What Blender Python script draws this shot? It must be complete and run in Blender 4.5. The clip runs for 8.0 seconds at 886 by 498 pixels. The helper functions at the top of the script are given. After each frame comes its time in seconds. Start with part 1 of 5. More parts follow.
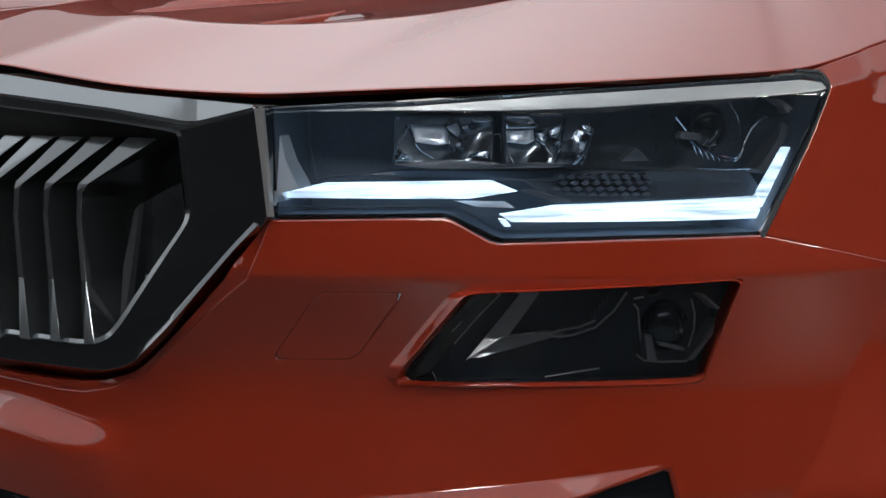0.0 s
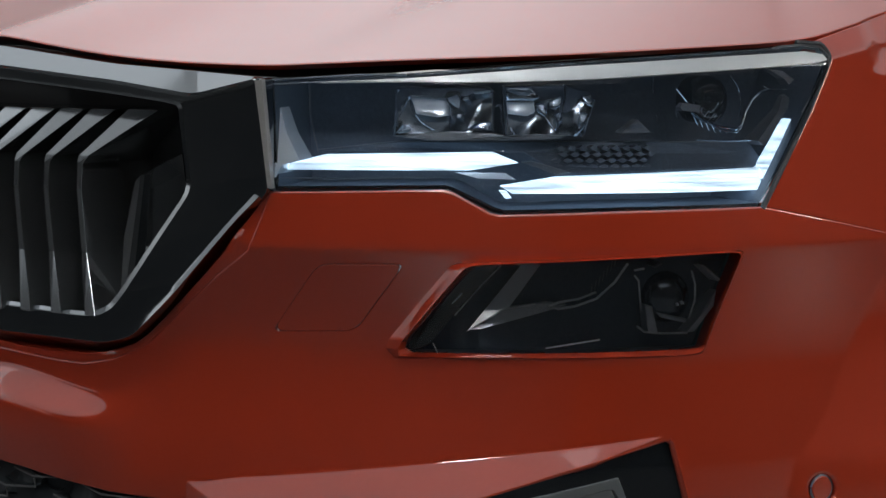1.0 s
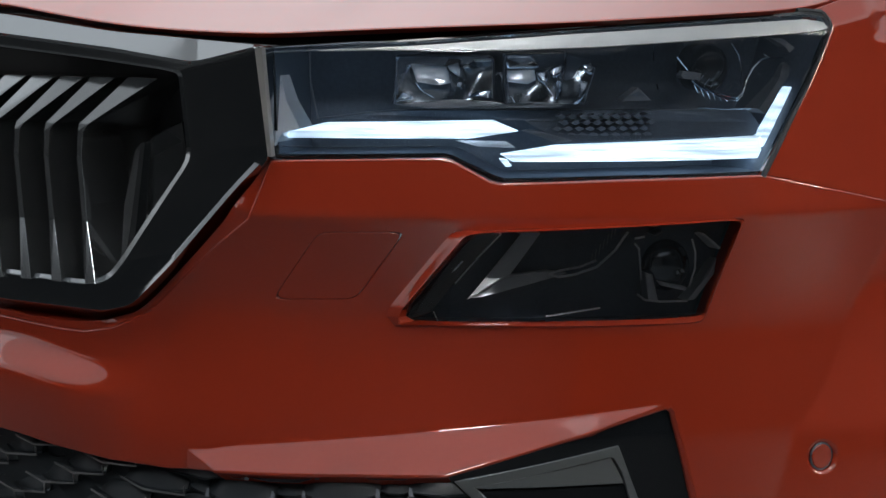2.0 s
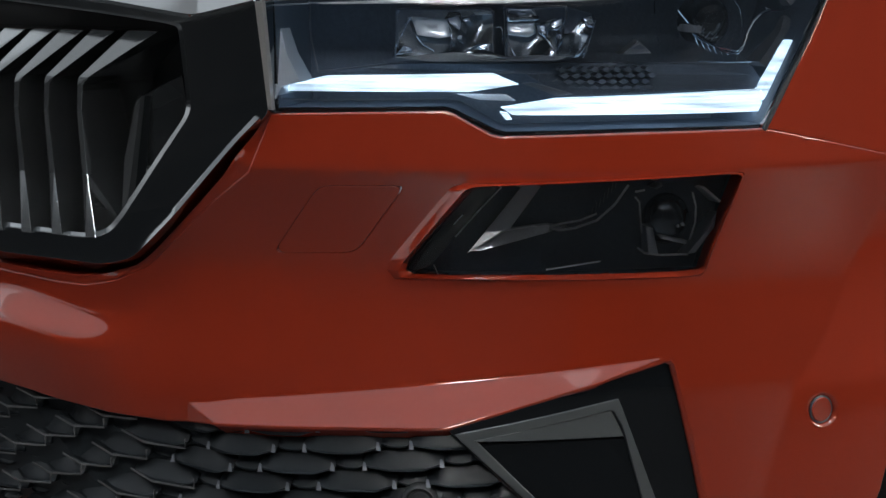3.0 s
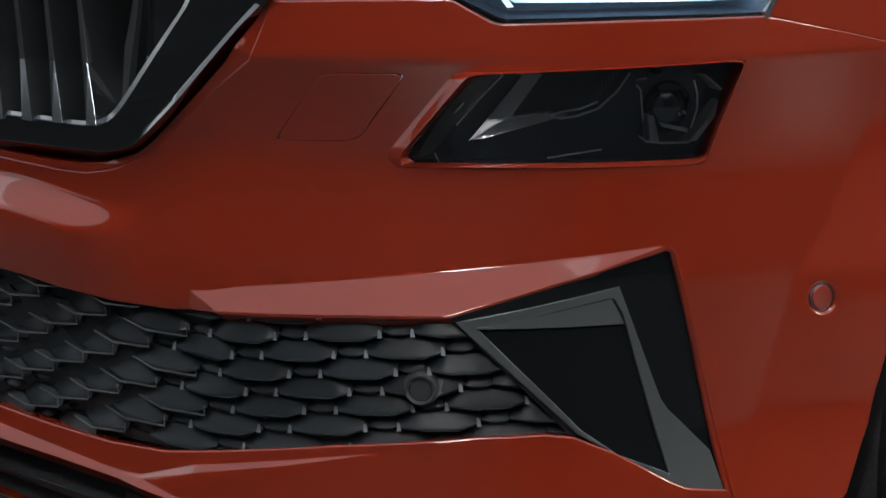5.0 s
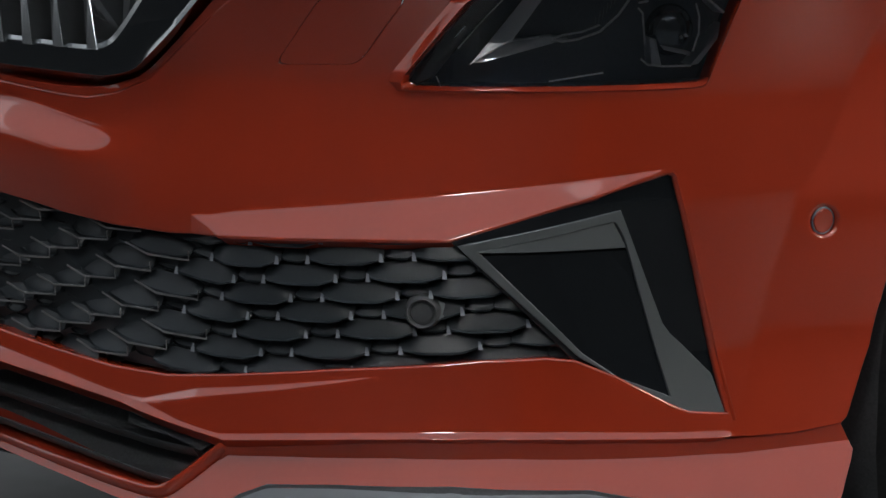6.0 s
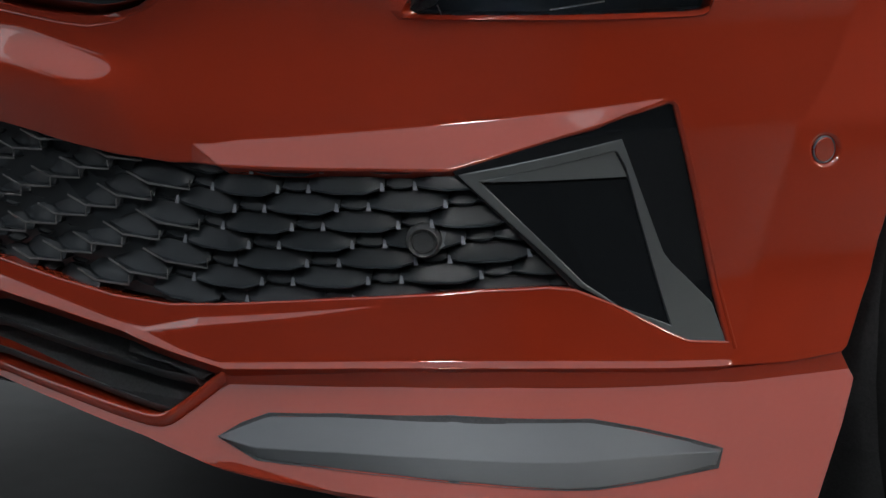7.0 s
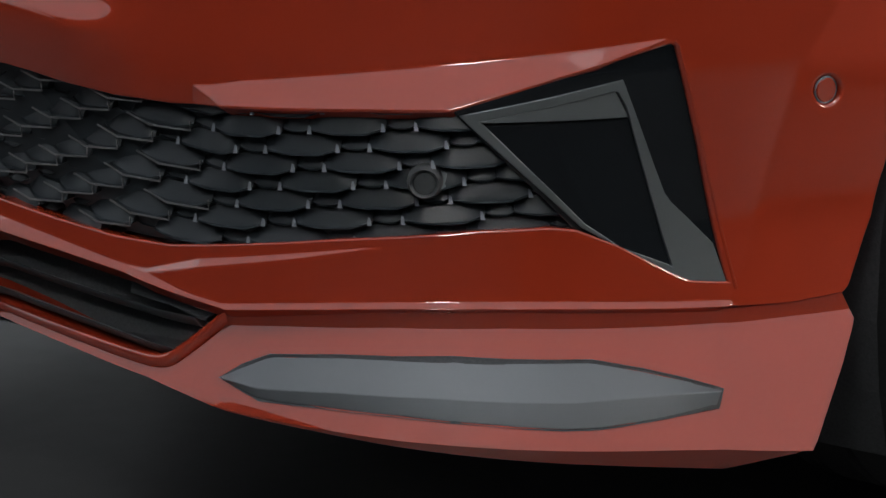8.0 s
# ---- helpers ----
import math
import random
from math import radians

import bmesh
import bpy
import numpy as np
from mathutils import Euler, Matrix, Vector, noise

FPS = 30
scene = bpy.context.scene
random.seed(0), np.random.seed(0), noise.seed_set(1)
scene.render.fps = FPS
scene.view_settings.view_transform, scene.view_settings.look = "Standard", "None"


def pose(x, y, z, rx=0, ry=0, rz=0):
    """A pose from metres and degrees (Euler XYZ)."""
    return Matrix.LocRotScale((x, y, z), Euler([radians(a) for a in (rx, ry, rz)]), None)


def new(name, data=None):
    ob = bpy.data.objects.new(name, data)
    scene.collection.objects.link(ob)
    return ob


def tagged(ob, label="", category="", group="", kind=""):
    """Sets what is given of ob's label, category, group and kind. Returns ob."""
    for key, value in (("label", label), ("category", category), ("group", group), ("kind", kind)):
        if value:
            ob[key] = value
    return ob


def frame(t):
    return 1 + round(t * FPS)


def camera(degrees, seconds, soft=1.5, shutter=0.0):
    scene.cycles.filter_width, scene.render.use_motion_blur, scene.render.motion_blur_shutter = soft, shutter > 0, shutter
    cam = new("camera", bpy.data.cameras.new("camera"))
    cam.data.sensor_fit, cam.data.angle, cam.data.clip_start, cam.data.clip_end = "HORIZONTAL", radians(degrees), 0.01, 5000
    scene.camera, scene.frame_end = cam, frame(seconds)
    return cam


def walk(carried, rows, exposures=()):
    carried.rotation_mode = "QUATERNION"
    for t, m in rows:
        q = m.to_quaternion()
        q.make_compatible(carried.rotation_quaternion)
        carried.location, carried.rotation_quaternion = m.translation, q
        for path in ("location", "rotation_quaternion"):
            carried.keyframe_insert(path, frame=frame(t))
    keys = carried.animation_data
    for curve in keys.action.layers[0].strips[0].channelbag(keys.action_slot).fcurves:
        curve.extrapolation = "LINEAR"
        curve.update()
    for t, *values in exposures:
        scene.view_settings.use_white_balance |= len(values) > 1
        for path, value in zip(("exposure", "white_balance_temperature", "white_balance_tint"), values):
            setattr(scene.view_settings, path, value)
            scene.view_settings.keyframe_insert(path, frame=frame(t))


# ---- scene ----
from mathutils import geometry

cam = camera(21.147, 8.0)
EYE = (1.767, -1.518, 0.95)
# seconds, yaw, pitch and roll: the camera stands on its tripod and tilts down
ROWS = [
    (0.0, 35.000, -4.860, -0.000),
    (0.5, 35.008, -5.208, 0.011),
    (1.0, 35.014, -5.543, 0.009),
    (2.5, 35.026, -6.834, 0.017),
    (3.0, 35.030, -7.437, 0.018),
    (3.5, 35.034, -7.940, 0.013),
    (4.0, 35.044, -8.550, 0.033),
    (4.5, 35.046, -9.278, 0.023),
    (6.0, 35.077, -11.975, 0.101),
    (6.5, 35.085, -12.834, 0.128),
    (7.0, 35.096, -13.687, 0.128),
    (7.5, 35.100, -14.400, 0.172),
    (8.0, 35.107, -15.113, 0.191),
]
walk(cam, [(t, pose(*EYE, 90 + pitch, roll, yaw)) for t, yaw, pitch, roll in ROWS])

# ---- light: a dark studio under one large soft box, with unseen lights added ----
world = bpy.data.worlds.new("studio_air")
scene.world = world
world.use_nodes = True
world.node_tree.nodes["Background"].inputs[0].default_value = (0.5, 0.56, 0.62, 1)
world.node_tree.nodes["Background"].inputs[1].default_value = 0.02
SOFTBOX, OVERHEAD = 0.31, 0.74
scene.view_settings.exposure = 0.0


# ---- materials ----
def material(name, colour, rough=0.5, metal=0.0, coat=0.0, coat_rough=0.03, coat_ior=1.5, grain=0.0, scale=400.0, bump=0.0, spec=0.5, stain=0.0):
    m = bpy.data.materials.new(name)
    m.use_nodes = True
    nodes, links = m.node_tree.nodes, m.node_tree.links
    b = nodes["Principled BSDF"]
    b.inputs["Base Color"].default_value = (*colour, 1)
    b.inputs["Roughness"].default_value = rough
    b.inputs["Metallic"].default_value = metal
    b.inputs["Coat Weight"].default_value = coat
    b.inputs["Coat Roughness"].default_value = coat_rough
    b.inputs["Coat IOR"].default_value = coat_ior
    b.inputs["Specular IOR Level"].default_value = spec
    if grain or bump or stain:
        where = nodes.new("ShaderNodeTexCoord")
        fine = nodes.new("ShaderNodeTexNoise")
        fine.inputs["Scale"].default_value, fine.inputs["Detail"].default_value = scale, 3
        links.new(where.outputs["Object"], fine.inputs["Vector"])
        if grain:
            broad = nodes.new("ShaderNodeTexNoise")
            broad.inputs["Scale"].default_value, broad.inputs["Detail"].default_value = 9.0, 4
            links.new(where.outputs["Object"], broad.inputs["Vector"])
            both = nodes.new("ShaderNodeMath")
            both.operation = "ADD"
            links.new(fine.outputs["Fac"], both.inputs[0])
            links.new(broad.outputs["Fac"], both.inputs[1])
            ramp = nodes.new("ShaderNodeMapRange")
            ramp.inputs["From Min"].default_value, ramp.inputs["From Max"].default_value = 0.7, 1.3
            ramp.inputs["To Min"].default_value, ramp.inputs["To Max"].default_value = 1 - grain, 1 + grain
            links.new(both.outputs[0], ramp.inputs["Value"])
            mix = nodes.new("ShaderNodeVectorMath")
            mix.operation = "SCALE"
            mix.inputs[0].default_value = colour
            links.new(ramp.outputs[0], mix.inputs["Scale"])
            links.new(mix.outputs[0], b.inputs["Base Color"])
        if stain:
            wide = nodes.new("ShaderNodeTexNoise")
            wide.inputs["Scale"].default_value, wide.inputs["Detail"].default_value = 25.0, 5
            links.new(where.outputs["Object"], wide.inputs["Vector"])
            spread = nodes.new("ShaderNodeMapRange")
            spread.inputs["To Min"].default_value, spread.inputs["To Max"].default_value = max(rough - stain, 0.02), rough + stain
            links.new(wide.outputs["Fac"], spread.inputs["Value"])
            links.new(spread.outputs[0], b.inputs["Roughness"])
        if bump:
            relief = nodes.new("ShaderNodeBump")
            relief.inputs["Strength"].default_value, relief.inputs["Distance"].default_value = bump, 0.0006
            links.new(fine.outputs["Fac"], relief.inputs["Height"])
            links.new(relief.outputs[0], b.inputs["Normal"])
    return m


def clear(name, tint=(1, 1, 1), ior=1.5, gloss_rough=0.02, haze=0.02):
    """Clear polycarbonate: lets light straight through and mirrors more at a slant."""
    m = bpy.data.materials.new(name)
    m.use_nodes = True
    nodes, links = m.node_tree.nodes, m.node_tree.links
    nodes.remove(nodes["Principled BSDF"])
    out = nodes["Material Output"]
    through_it, mirror, slant, mix = (nodes.new("ShaderNode" + k) for k in ("BsdfTransparent", "BsdfGlossy", "Fresnel", "MixShader"))
    through_it.inputs[0].default_value = (*tint, 1)
    mirror.inputs["Roughness"].default_value = gloss_rough
    slant.inputs["IOR"].default_value = ior
    links.new(slant.outputs[0], mix.inputs[0])
    # a faint blue diffuse layer paints a lit haze over the lamp's inside
    haze_tint, veil = nodes.new("ShaderNodeBsdfDiffuse"), nodes.new("ShaderNodeMixShader")
    haze_tint.inputs[0].default_value = (0.55, 0.76, 1.0, 1)
    veil.inputs[0].default_value = haze
    links.new(through_it.outputs[0], veil.inputs[1])
    links.new(haze_tint.outputs[0], veil.inputs[2])
    links.new(veil.outputs[0], mix.inputs[1])
    links.new(mirror.outputs[0], mix.inputs[2])
    links.new(mix.outputs[0], out.inputs[0])
    return m


def glow(name, colour, strength):
    m = bpy.data.materials.new(name)
    m.use_nodes = True
    b = m.node_tree.nodes["Principled BSDF"]
    b.inputs["Base Color"].default_value = (0.8, 0.8, 0.8, 1)
    b.inputs["Emission Color"].default_value = (*colour, 1)
    b.inputs["Emission Strength"].default_value = strength
    return m


PAINT = material("orange_red_paint", (0.43, 0.038, 0.0105), rough=0.55, metal=0.08, coat=1.0, coat_rough=0.015, coat_ior=2.3, grain=0.05, scale=2600.0, spec=0.1)
GLOSS_BLACK = material("black_chrome", (0.40, 0.425, 0.44), rough=0.11, metal=1.0, stain=0.03)
DARK_CHROME = material("dark_chrome", (0.46, 0.485, 0.50), rough=0.12, metal=0.93, stain=0.03)
PIANO_BLACK = material("piano_black", (0.010, 0.0125, 0.0155), rough=0.1, coat=0.5, spec=0.4, stain=0.02)
SATIN_BLACK = material("satin_black_plastic", (0.075, 0.081, 0.087), rough=0.42, grain=0.2, scale=900.0, bump=0.15)
DEEP_BLACK = material("matte_black", (0.055, 0.059, 0.064), rough=0.7, grain=0.3)
MESH_BLACK = material("grained_black_plastic", (0.027, 0.035, 0.042), rough=0.36, grain=0.2, scale=1400.0, bump=0.2)
GREY_TRIM = material("dark_silver_trim", (0.21, 0.235, 0.25), rough=0.34, metal=0.6, grain=0.06, scale=1500.0)
CORE_BLACK = material("deep_gloss_black", (0.011, 0.0135, 0.0165), rough=0.2, spec=0.25, stain=0.02)
SILVER = material("satin_silver", (0.185, 0.203, 0.222), rough=0.52, metal=0.6, grain=0.05, scale=1500.0, stain=0.04)
LAMP_DARK = material("smoked_lamp_black", (0.125, 0.155, 0.20), rough=0.3, spec=0.2, grain=0.2)
FOG_DARK = material("smoked_fog_lamp_black", (0.060, 0.082, 0.11), rough=0.35, metal=0.3, grain=0.2)
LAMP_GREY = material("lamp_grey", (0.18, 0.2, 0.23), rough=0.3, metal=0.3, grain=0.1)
# one clear plastic in plain, shaded and lit tones, the light put into the colour
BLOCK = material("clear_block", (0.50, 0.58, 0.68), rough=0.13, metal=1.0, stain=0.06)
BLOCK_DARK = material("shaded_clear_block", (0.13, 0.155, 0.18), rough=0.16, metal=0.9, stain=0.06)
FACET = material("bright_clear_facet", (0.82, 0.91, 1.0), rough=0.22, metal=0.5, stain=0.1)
COVER = clear("clear_polycarbonate", (0.97, 0.98, 1.0), haze=0.018)
SMOKED = clear("smoked_polycarbonate", (0.9, 0.92, 0.95), haze=0.006)
LED = glow("led_white", (0.58, 0.80, 1.0), 3.0)
streak, stretch, ramp, spot_at = (LED.node_tree.nodes.new("ShaderNode" + k) for k in ("TexNoise", "Mapping", "MapRange", "TexCoord"))
stretch.inputs["Scale"].default_value = (18.0, 18.0, 420.0)
streak.inputs["Scale"].default_value, streak.inputs["Detail"].default_value = 1.0, 4
ramp.inputs["From Min"].default_value, ramp.inputs["From Max"].default_value = 0.3, 0.62
ramp.inputs["To Min"].default_value, ramp.inputs["To Max"].default_value = 0.42, 1.9
for start, end in ((spot_at.outputs["Object"], stretch.inputs[0]), (stretch.outputs[0], streak.inputs["Vector"]), (streak.outputs["Fac"], ramp.inputs["Value"]), (ramp.outputs[0], LED.node_tree.nodes["Principled BSDF"].inputs["Emission Strength"])):
    LED.node_tree.links.new(start, end)
RUBBER = material("tyre_rubber", (0.035, 0.036, 0.038), rough=0.75, grain=0.25, bump=0.4, scale=300.0)
FLOOR = material("studio_floor", (0.058, 0.060, 0.061), spec=0.6, rough=0.36, grain=0.12, stain=0.05)
FABRIC = material("black_fabric", (0.025, 0.025, 0.026), rough=0.9, grain=0.2)
STUDIO = material("dark_studio_paint", (0.2, 0.21, 0.225), rough=0.8, grain=0.15)
NIGHT = material("black_studio_paint", (0.016, 0.0175, 0.020), rough=0.8, grain=0.15)
DUSK = material("charcoal_studio_paint", (0.055, 0.058, 0.063), rough=0.8, grain=0.15)
PALE = material("grey_studio_paint", (0.6, 0.603, 0.606), rough=0.8, grain=0.15)
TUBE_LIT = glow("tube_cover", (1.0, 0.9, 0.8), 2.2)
TOP_LIT = glow("panel_cover", (0.98, 0.98, 0.98), 9.0)
FRONT_LIT = glow("front_panel_cover", (0.98, 0.98, 0.97), 34.0)
FILL_LIT = glow("strip_cloth", (0.97, 0.98, 1.0), 0.6)
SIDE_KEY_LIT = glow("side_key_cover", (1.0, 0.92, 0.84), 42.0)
BRIGHT_EDGE = material("bright_plated_edge", (0.95, 0.97, 1.0), rough=0.3, metal=0.35)
CLEAR_EDGE = material("clear_plastic_edge", (0.88, 0.93, 1.0), rough=0.15, coat=1.0)
FOG_GREY = material("light_lamp_grey", (0.60, 0.64, 0.70), rough=0.3, metal=0.4, grain=0.1)
EDGE_GREY = material("light_grey_edge", (0.30, 0.30, 0.295), rough=0.3, coat=0.5, grain=0.05)
CELL_EDGE_LIT = material("grey_cell_edge", (0.15, 0.155, 0.16), rough=0.35, grain=0.05)
SATIN_CHROME = material("satin_chrome", (0.58, 0.62, 0.64), rough=0.36, metal=0.7, grain=0.04, scale=800.0)
REAR_LIT = glow("rear_cloth", (0.93, 0.985, 1.03), 0.78)
# glow peaks about a chosen spot to whiten part of the bonnet's reflection
spot_at, off_hot, far_off, fade = (REAR_LIT.node_tree.nodes.new("ShaderNode" + k) for k in ("TexCoord", "Mapping", "VectorMath", "MapRange"))
off_hot.inputs["Location"].default_value = (2.7, -3.9, -3.4)
far_off.operation, fade.interpolation_type = "LENGTH", "SMOOTHSTEP"
for key, value in (("From Min", 0.2), ("From Max", 2.4), ("To Min", 1.25), ("To Max", 0.45)):
    fade.inputs[key].default_value = value
for start, end in ((spot_at.outputs["Object"], off_hot.inputs[0]), (off_hot.outputs[0], far_off.inputs[0]), (far_off.outputs["Value"], fade.inputs["Value"]), (fade.outputs[0], REAR_LIT.node_tree.nodes["Principled BSDF"].inputs["Emission Strength"])):
    REAR_LIT.node_tree.links.new(start, end)
LIT = glow("soft_box_cloth", (0.93, 0.985, 1.04), SOFTBOX)
BRIGHT_LIT = glow("bright_cloth", (0.93, 0.985, 1.04), OVERHEAD)

# the car's plan line: a rounded nose that turns into the flank; a is the way along it from the middle
WIDE, DEEP, ROUND = 0.92, 0.75, 2.6
PLAN = [(0.0, 0.0, 0.0)]
for _k in range(1, 2001):
    _c = math.sin(_k / 2000 * math.pi / 2)
    _s = math.cos(_k / 2000 * math.pi / 2)
    _x, _y = WIDE * _c ** (2 / ROUND), DEEP - DEEP * _s ** (2 / ROUND)
    PLAN.append((PLAN[-1][0] + math.hypot(_x - PLAN[-1][1], _y - PLAN[-1][2]), _x, _y))
PLAN_A = np.array([p[0] for p in PLAN])
PLAN_X = np.array([p[1] for p in PLAN])
PLAN_Y = np.array([p[2] for p in PLAN])


def plan(a):
    """The plan line's point and outward way at a (straight back past its end)."""
    a, end = max(a, 0.0), PLAN_A[-1]
    if a > end:
        return PLAN_X[-1], PLAN_Y[-1] + a - end, 1.0, 0.0
    x, y = np.interp(a, PLAN_A, PLAN_X), np.interp(a, PLAN_A, PLAN_Y)
    lo, hi = max(a - 0.004, 0.0), min(a + 0.004, end)
    dx, dy = np.interp(hi, PLAN_A, PLAN_X) - np.interp(lo, PLAN_A, PLAN_X), np.interp(hi, PLAN_A, PLAN_Y) - np.interp(lo, PLAN_A, PLAN_Y)
    n = math.hypot(dx, dy)
    return x, y, dy / n, -dx / n


def spot(a, z, h=0.0):
    """The place at a along the nose, z above the floor and h outside the plan line."""
    x, y, nx, ny = plan(a)
    return Vector((x + nx * h, y + ny * h, z))


def bend(t, w=0.004):
    """Zero below t = 0, t above, with a rounded bend."""
    return t if t > 12 * w else w * math.log1p(math.exp(t / w))


def ease(t):
    t = min(max(t, 0.0), 1.0)
    return t * t * (3 - 2 * t)


CREASE = 0.755
LEDGE_TOP = [(0.0, 0.556), (0.36, 0.5425), (0.4244, 0.5468), (0.45, 0.5517), (0.833, 0.5925), (1.6, 0.674)]
LEDGE_DEEP = [(0.0, 0.0), (0.404, 0.0), (0.420, 0.009), (0.438, 0.0165), (0.644, 0.034), (0.833, 0.0), (1.6, 0.0)]


def line(rows, a):
    return float(np.interp(a, [r[0] for r in rows], [r[1] for r in rows]))


def gentle(rows, a):
    """A line through the rows with its bends smoothed out."""
    return sum(line(rows, max(a + d, 0.0)) for d in (-0.03, -0.02, -0.01, 0.0, 0.01, 0.02, 0.03)) / 7


LOW_DEEP = [(0.0, 0.003), (0.30, 0.005), (0.42, 0.015), (0.53, 0.026), (0.62, 0.031), (0.70, 0.026), (0.833, 0.004), (0.9, 0.0), (1.6, 0.0)]
STRIP = [(0.0, 0.415), (0.19, 0.404), (0.257, 0.392), (0.32, 0.380), (0.36, 0.3745), (0.40, 0.363), (0.44, 0.3558), (0.4975, 0.3618), (0.548, 0.3658), (0.5966, 0.3685), (0.644, 0.370), (0.6914, 0.3699), (0.739, 0.3683), (0.788, 0.3652), (0.839, 0.3612), (0.892, 0.358), (1.6, 0.33)]
RIDGE = [(0.0, 0.374), (0.361, 0.3765), (0.413, 0.3906), (0.496, 0.4028), (0.582, 0.4154), (1.6, 0.50)]
RIDGE_DEEP = [(0.0, 0.0), (0.34, 0.0), (0.366, 0.0035), (0.41, 0.0062), (0.50, 0.0042), (0.60, 0.0), (1.6, 0.0)]
FLARE = [(0.3, 0.86), (0.4008, 0.9093), (0.4838, 0.934), (0.5585, 0.9598), (0.6004, 0.9953), (0.7176, 1.06), (0.9, 1.16)]


def h_shell(a, z):
    """The nose without its ledge: upright above the crease, tucked in below it, then out again."""
    tuck = 0.18 * ease((a - 0.30) / 0.10) * (1 - ease((a - 0.55) / 0.26))
    h = -0.21 * bend(z - CREASE, 0.0012) - (0.17 + tuck) * bend(CREASE - z, 0.0012) + (0.27 + 1.773 * tuck) * bend(0.67 - z, 0.016) - (0.11 + 0.773 * tuck) * bend(0.56 - z, 0.01) + 0.22 * bend(0.43 - z, 0.01)
    return h + 0.020 * ease((0.640 - 0.018 * ease((a - 0.20) / 0.12) - z) / 0.036) * (1 - ease((a - 0.27) / 0.10)) * ease((z - 0.50) / 0.11)


def ledge_deep(a):
    return line(LEDGE_DEEP, a) + 0.006 * ease((0.80 - a) / 0.1) * ease((a - 0.420) / 0.03)


def h_body(a, z):
    """Nose and bumper with the ledge over the lower grille, the fog lamp's raised field and the grille's flange."""
    t, high = line(LEDGE_TOP, a) - z, ease((z - 0.44) / 0.05)
    h = h_shell(a, z) + 0.62 * (bend(t, 0.0002) - bend(t - ledge_deep(a), 0.0002)) * high + 0.62 * gentle(LOW_DEEP, a) * (1 - high)
    h += 0.62 * bend(line(STRIP, a) - z, 0.0002) * (1 - ease((a - 0.878) / 0.018))
    h += 0.20 * bend(a - line(FLARE, z), 0.0012) * (1 - ease((z - 0.70) / 0.05))
    t, deep = line(RIDGE, a) - z, line(RIDGE_DEEP, a)
    return h + 0.80 * (bend(t, 0.0002) - bend(t - deep, 0.0002))


def h_mesh(a, z):
    """The lower grille and the blade at its end, level with the ledge's foot."""
    high = ease((z - 0.44) / 0.05)
    return h_shell(a, z) + 0.62 * (ledge_deep(a) * high + gentle(LOW_DEEP, a) * (1 - high))


def h_front(a, z):
    """The upright plane of the main grille."""
    return -0.012


LAMP_ROLL = [(0.0, 0.92), (0.50, 0.9005), (0.58, 0.8985), (0.696, 0.8965), (0.776, 0.8985), (0.86, 0.903), (1.02, 0.9115), (1.6, 0.93)]


def h_lamp(a, z):
    """The headlight's cover: upright, rolling back at its top."""
    return -0.0125 - 0.12 * (z - 0.80) - 0.45 * bend(z - line(LAMP_ROLL, a), 0.0008)


WING_ROLL = [(0.0, 0.926), (0.95, 0.926), (0.98, 0.9097), (1.0672, 0.9241), (1.1072, 0.9304), (1.1384, 0.9365), (1.6, 1.0)]


def h_fender(a, z):
    roll = line(WING_ROLL, a)
    return -0.21 * bend(z - CREASE, 0.0015) - 0.26 * (bend(z - 0.901, 0.001) - bend(z - roll + 0.007, 0.001)) * ease((a - 1.066) / 0.03) - 0.32 * bend(z - roll, 0.0008) - 0.5 * bend(z - 0.965, 0.004)


APRON_FOLD = [(0.0000, 0.3000), (0.2000, 0.3120), (0.3600, 0.3260), (0.4431, 0.3338), (0.4963, 0.3387), (0.5970, 0.3451), (0.6918, 0.3461), (0.8300, 0.3392), (0.8932, 0.3367), (0.9437, 0.3394), (0.9986, 0.3408), (1.6000, 0.3408)]
APRON_FOOT = [(0.0, 0.300), (0.34, 0.283), (0.42, 0.274), (0.48, 0.2685), (0.56, 0.264), (0.69, 0.2565), (0.82, 0.2464), (0.91, 0.2375), (1.6, 0.21)]


def h_skirt(a, z):
    """The lower apron: leaning out downwards from its seam, then rolling under."""
    return 0.62 * gentle(LOW_DEEP, a) + 0.008 + (0.66 + 0.25 * ease((a - 0.88) / 0.1)) * bend(gentle(APRON_FOLD, a) - z, 0.0007) - 1.3 * bend(gentle(APRON_FOOT, a) - z, 0.001)


# ---- building helpers ----
NORMALS = {}


def part(name, bm, mat, parent=None, label="", normals=None, both=False):
    """Links a bmesh as one mesh object under a thing or part; both: with its mirror image on the car's other side."""
    if both:
        bm.verts.index_update()
        faces = [[v.index for v in f.verts] for f in bm.faces]
        twin = [bm.verts.new((-v.co.x, v.co.y, v.co.z)) for v in list(bm.verts)]
        for f in faces:
            bm.faces.new([twin[i] for i in reversed(f)])
        if normals is not None:
            normals = list(normals) + [Vector((-n[0], n[1], n[2])) for n in normals]
    mesh = bpy.data.meshes.new(name)
    bm.to_mesh(mesh)
    bm.free()
    mesh.materials.append(mat)
    for p in mesh.polygons:
        p.use_smooth = normals is not None
    if normals is not None:
        mesh.normals_split_custom_set_from_vertices(normals)
        NORMALS[mesh.name] = [Vector((-n[0], n[1], n[2])) for n in normals]
    ob = new(name, mesh)
    if parent is not None:
        ob.parent = parent
    return tagged(ob, label=label)


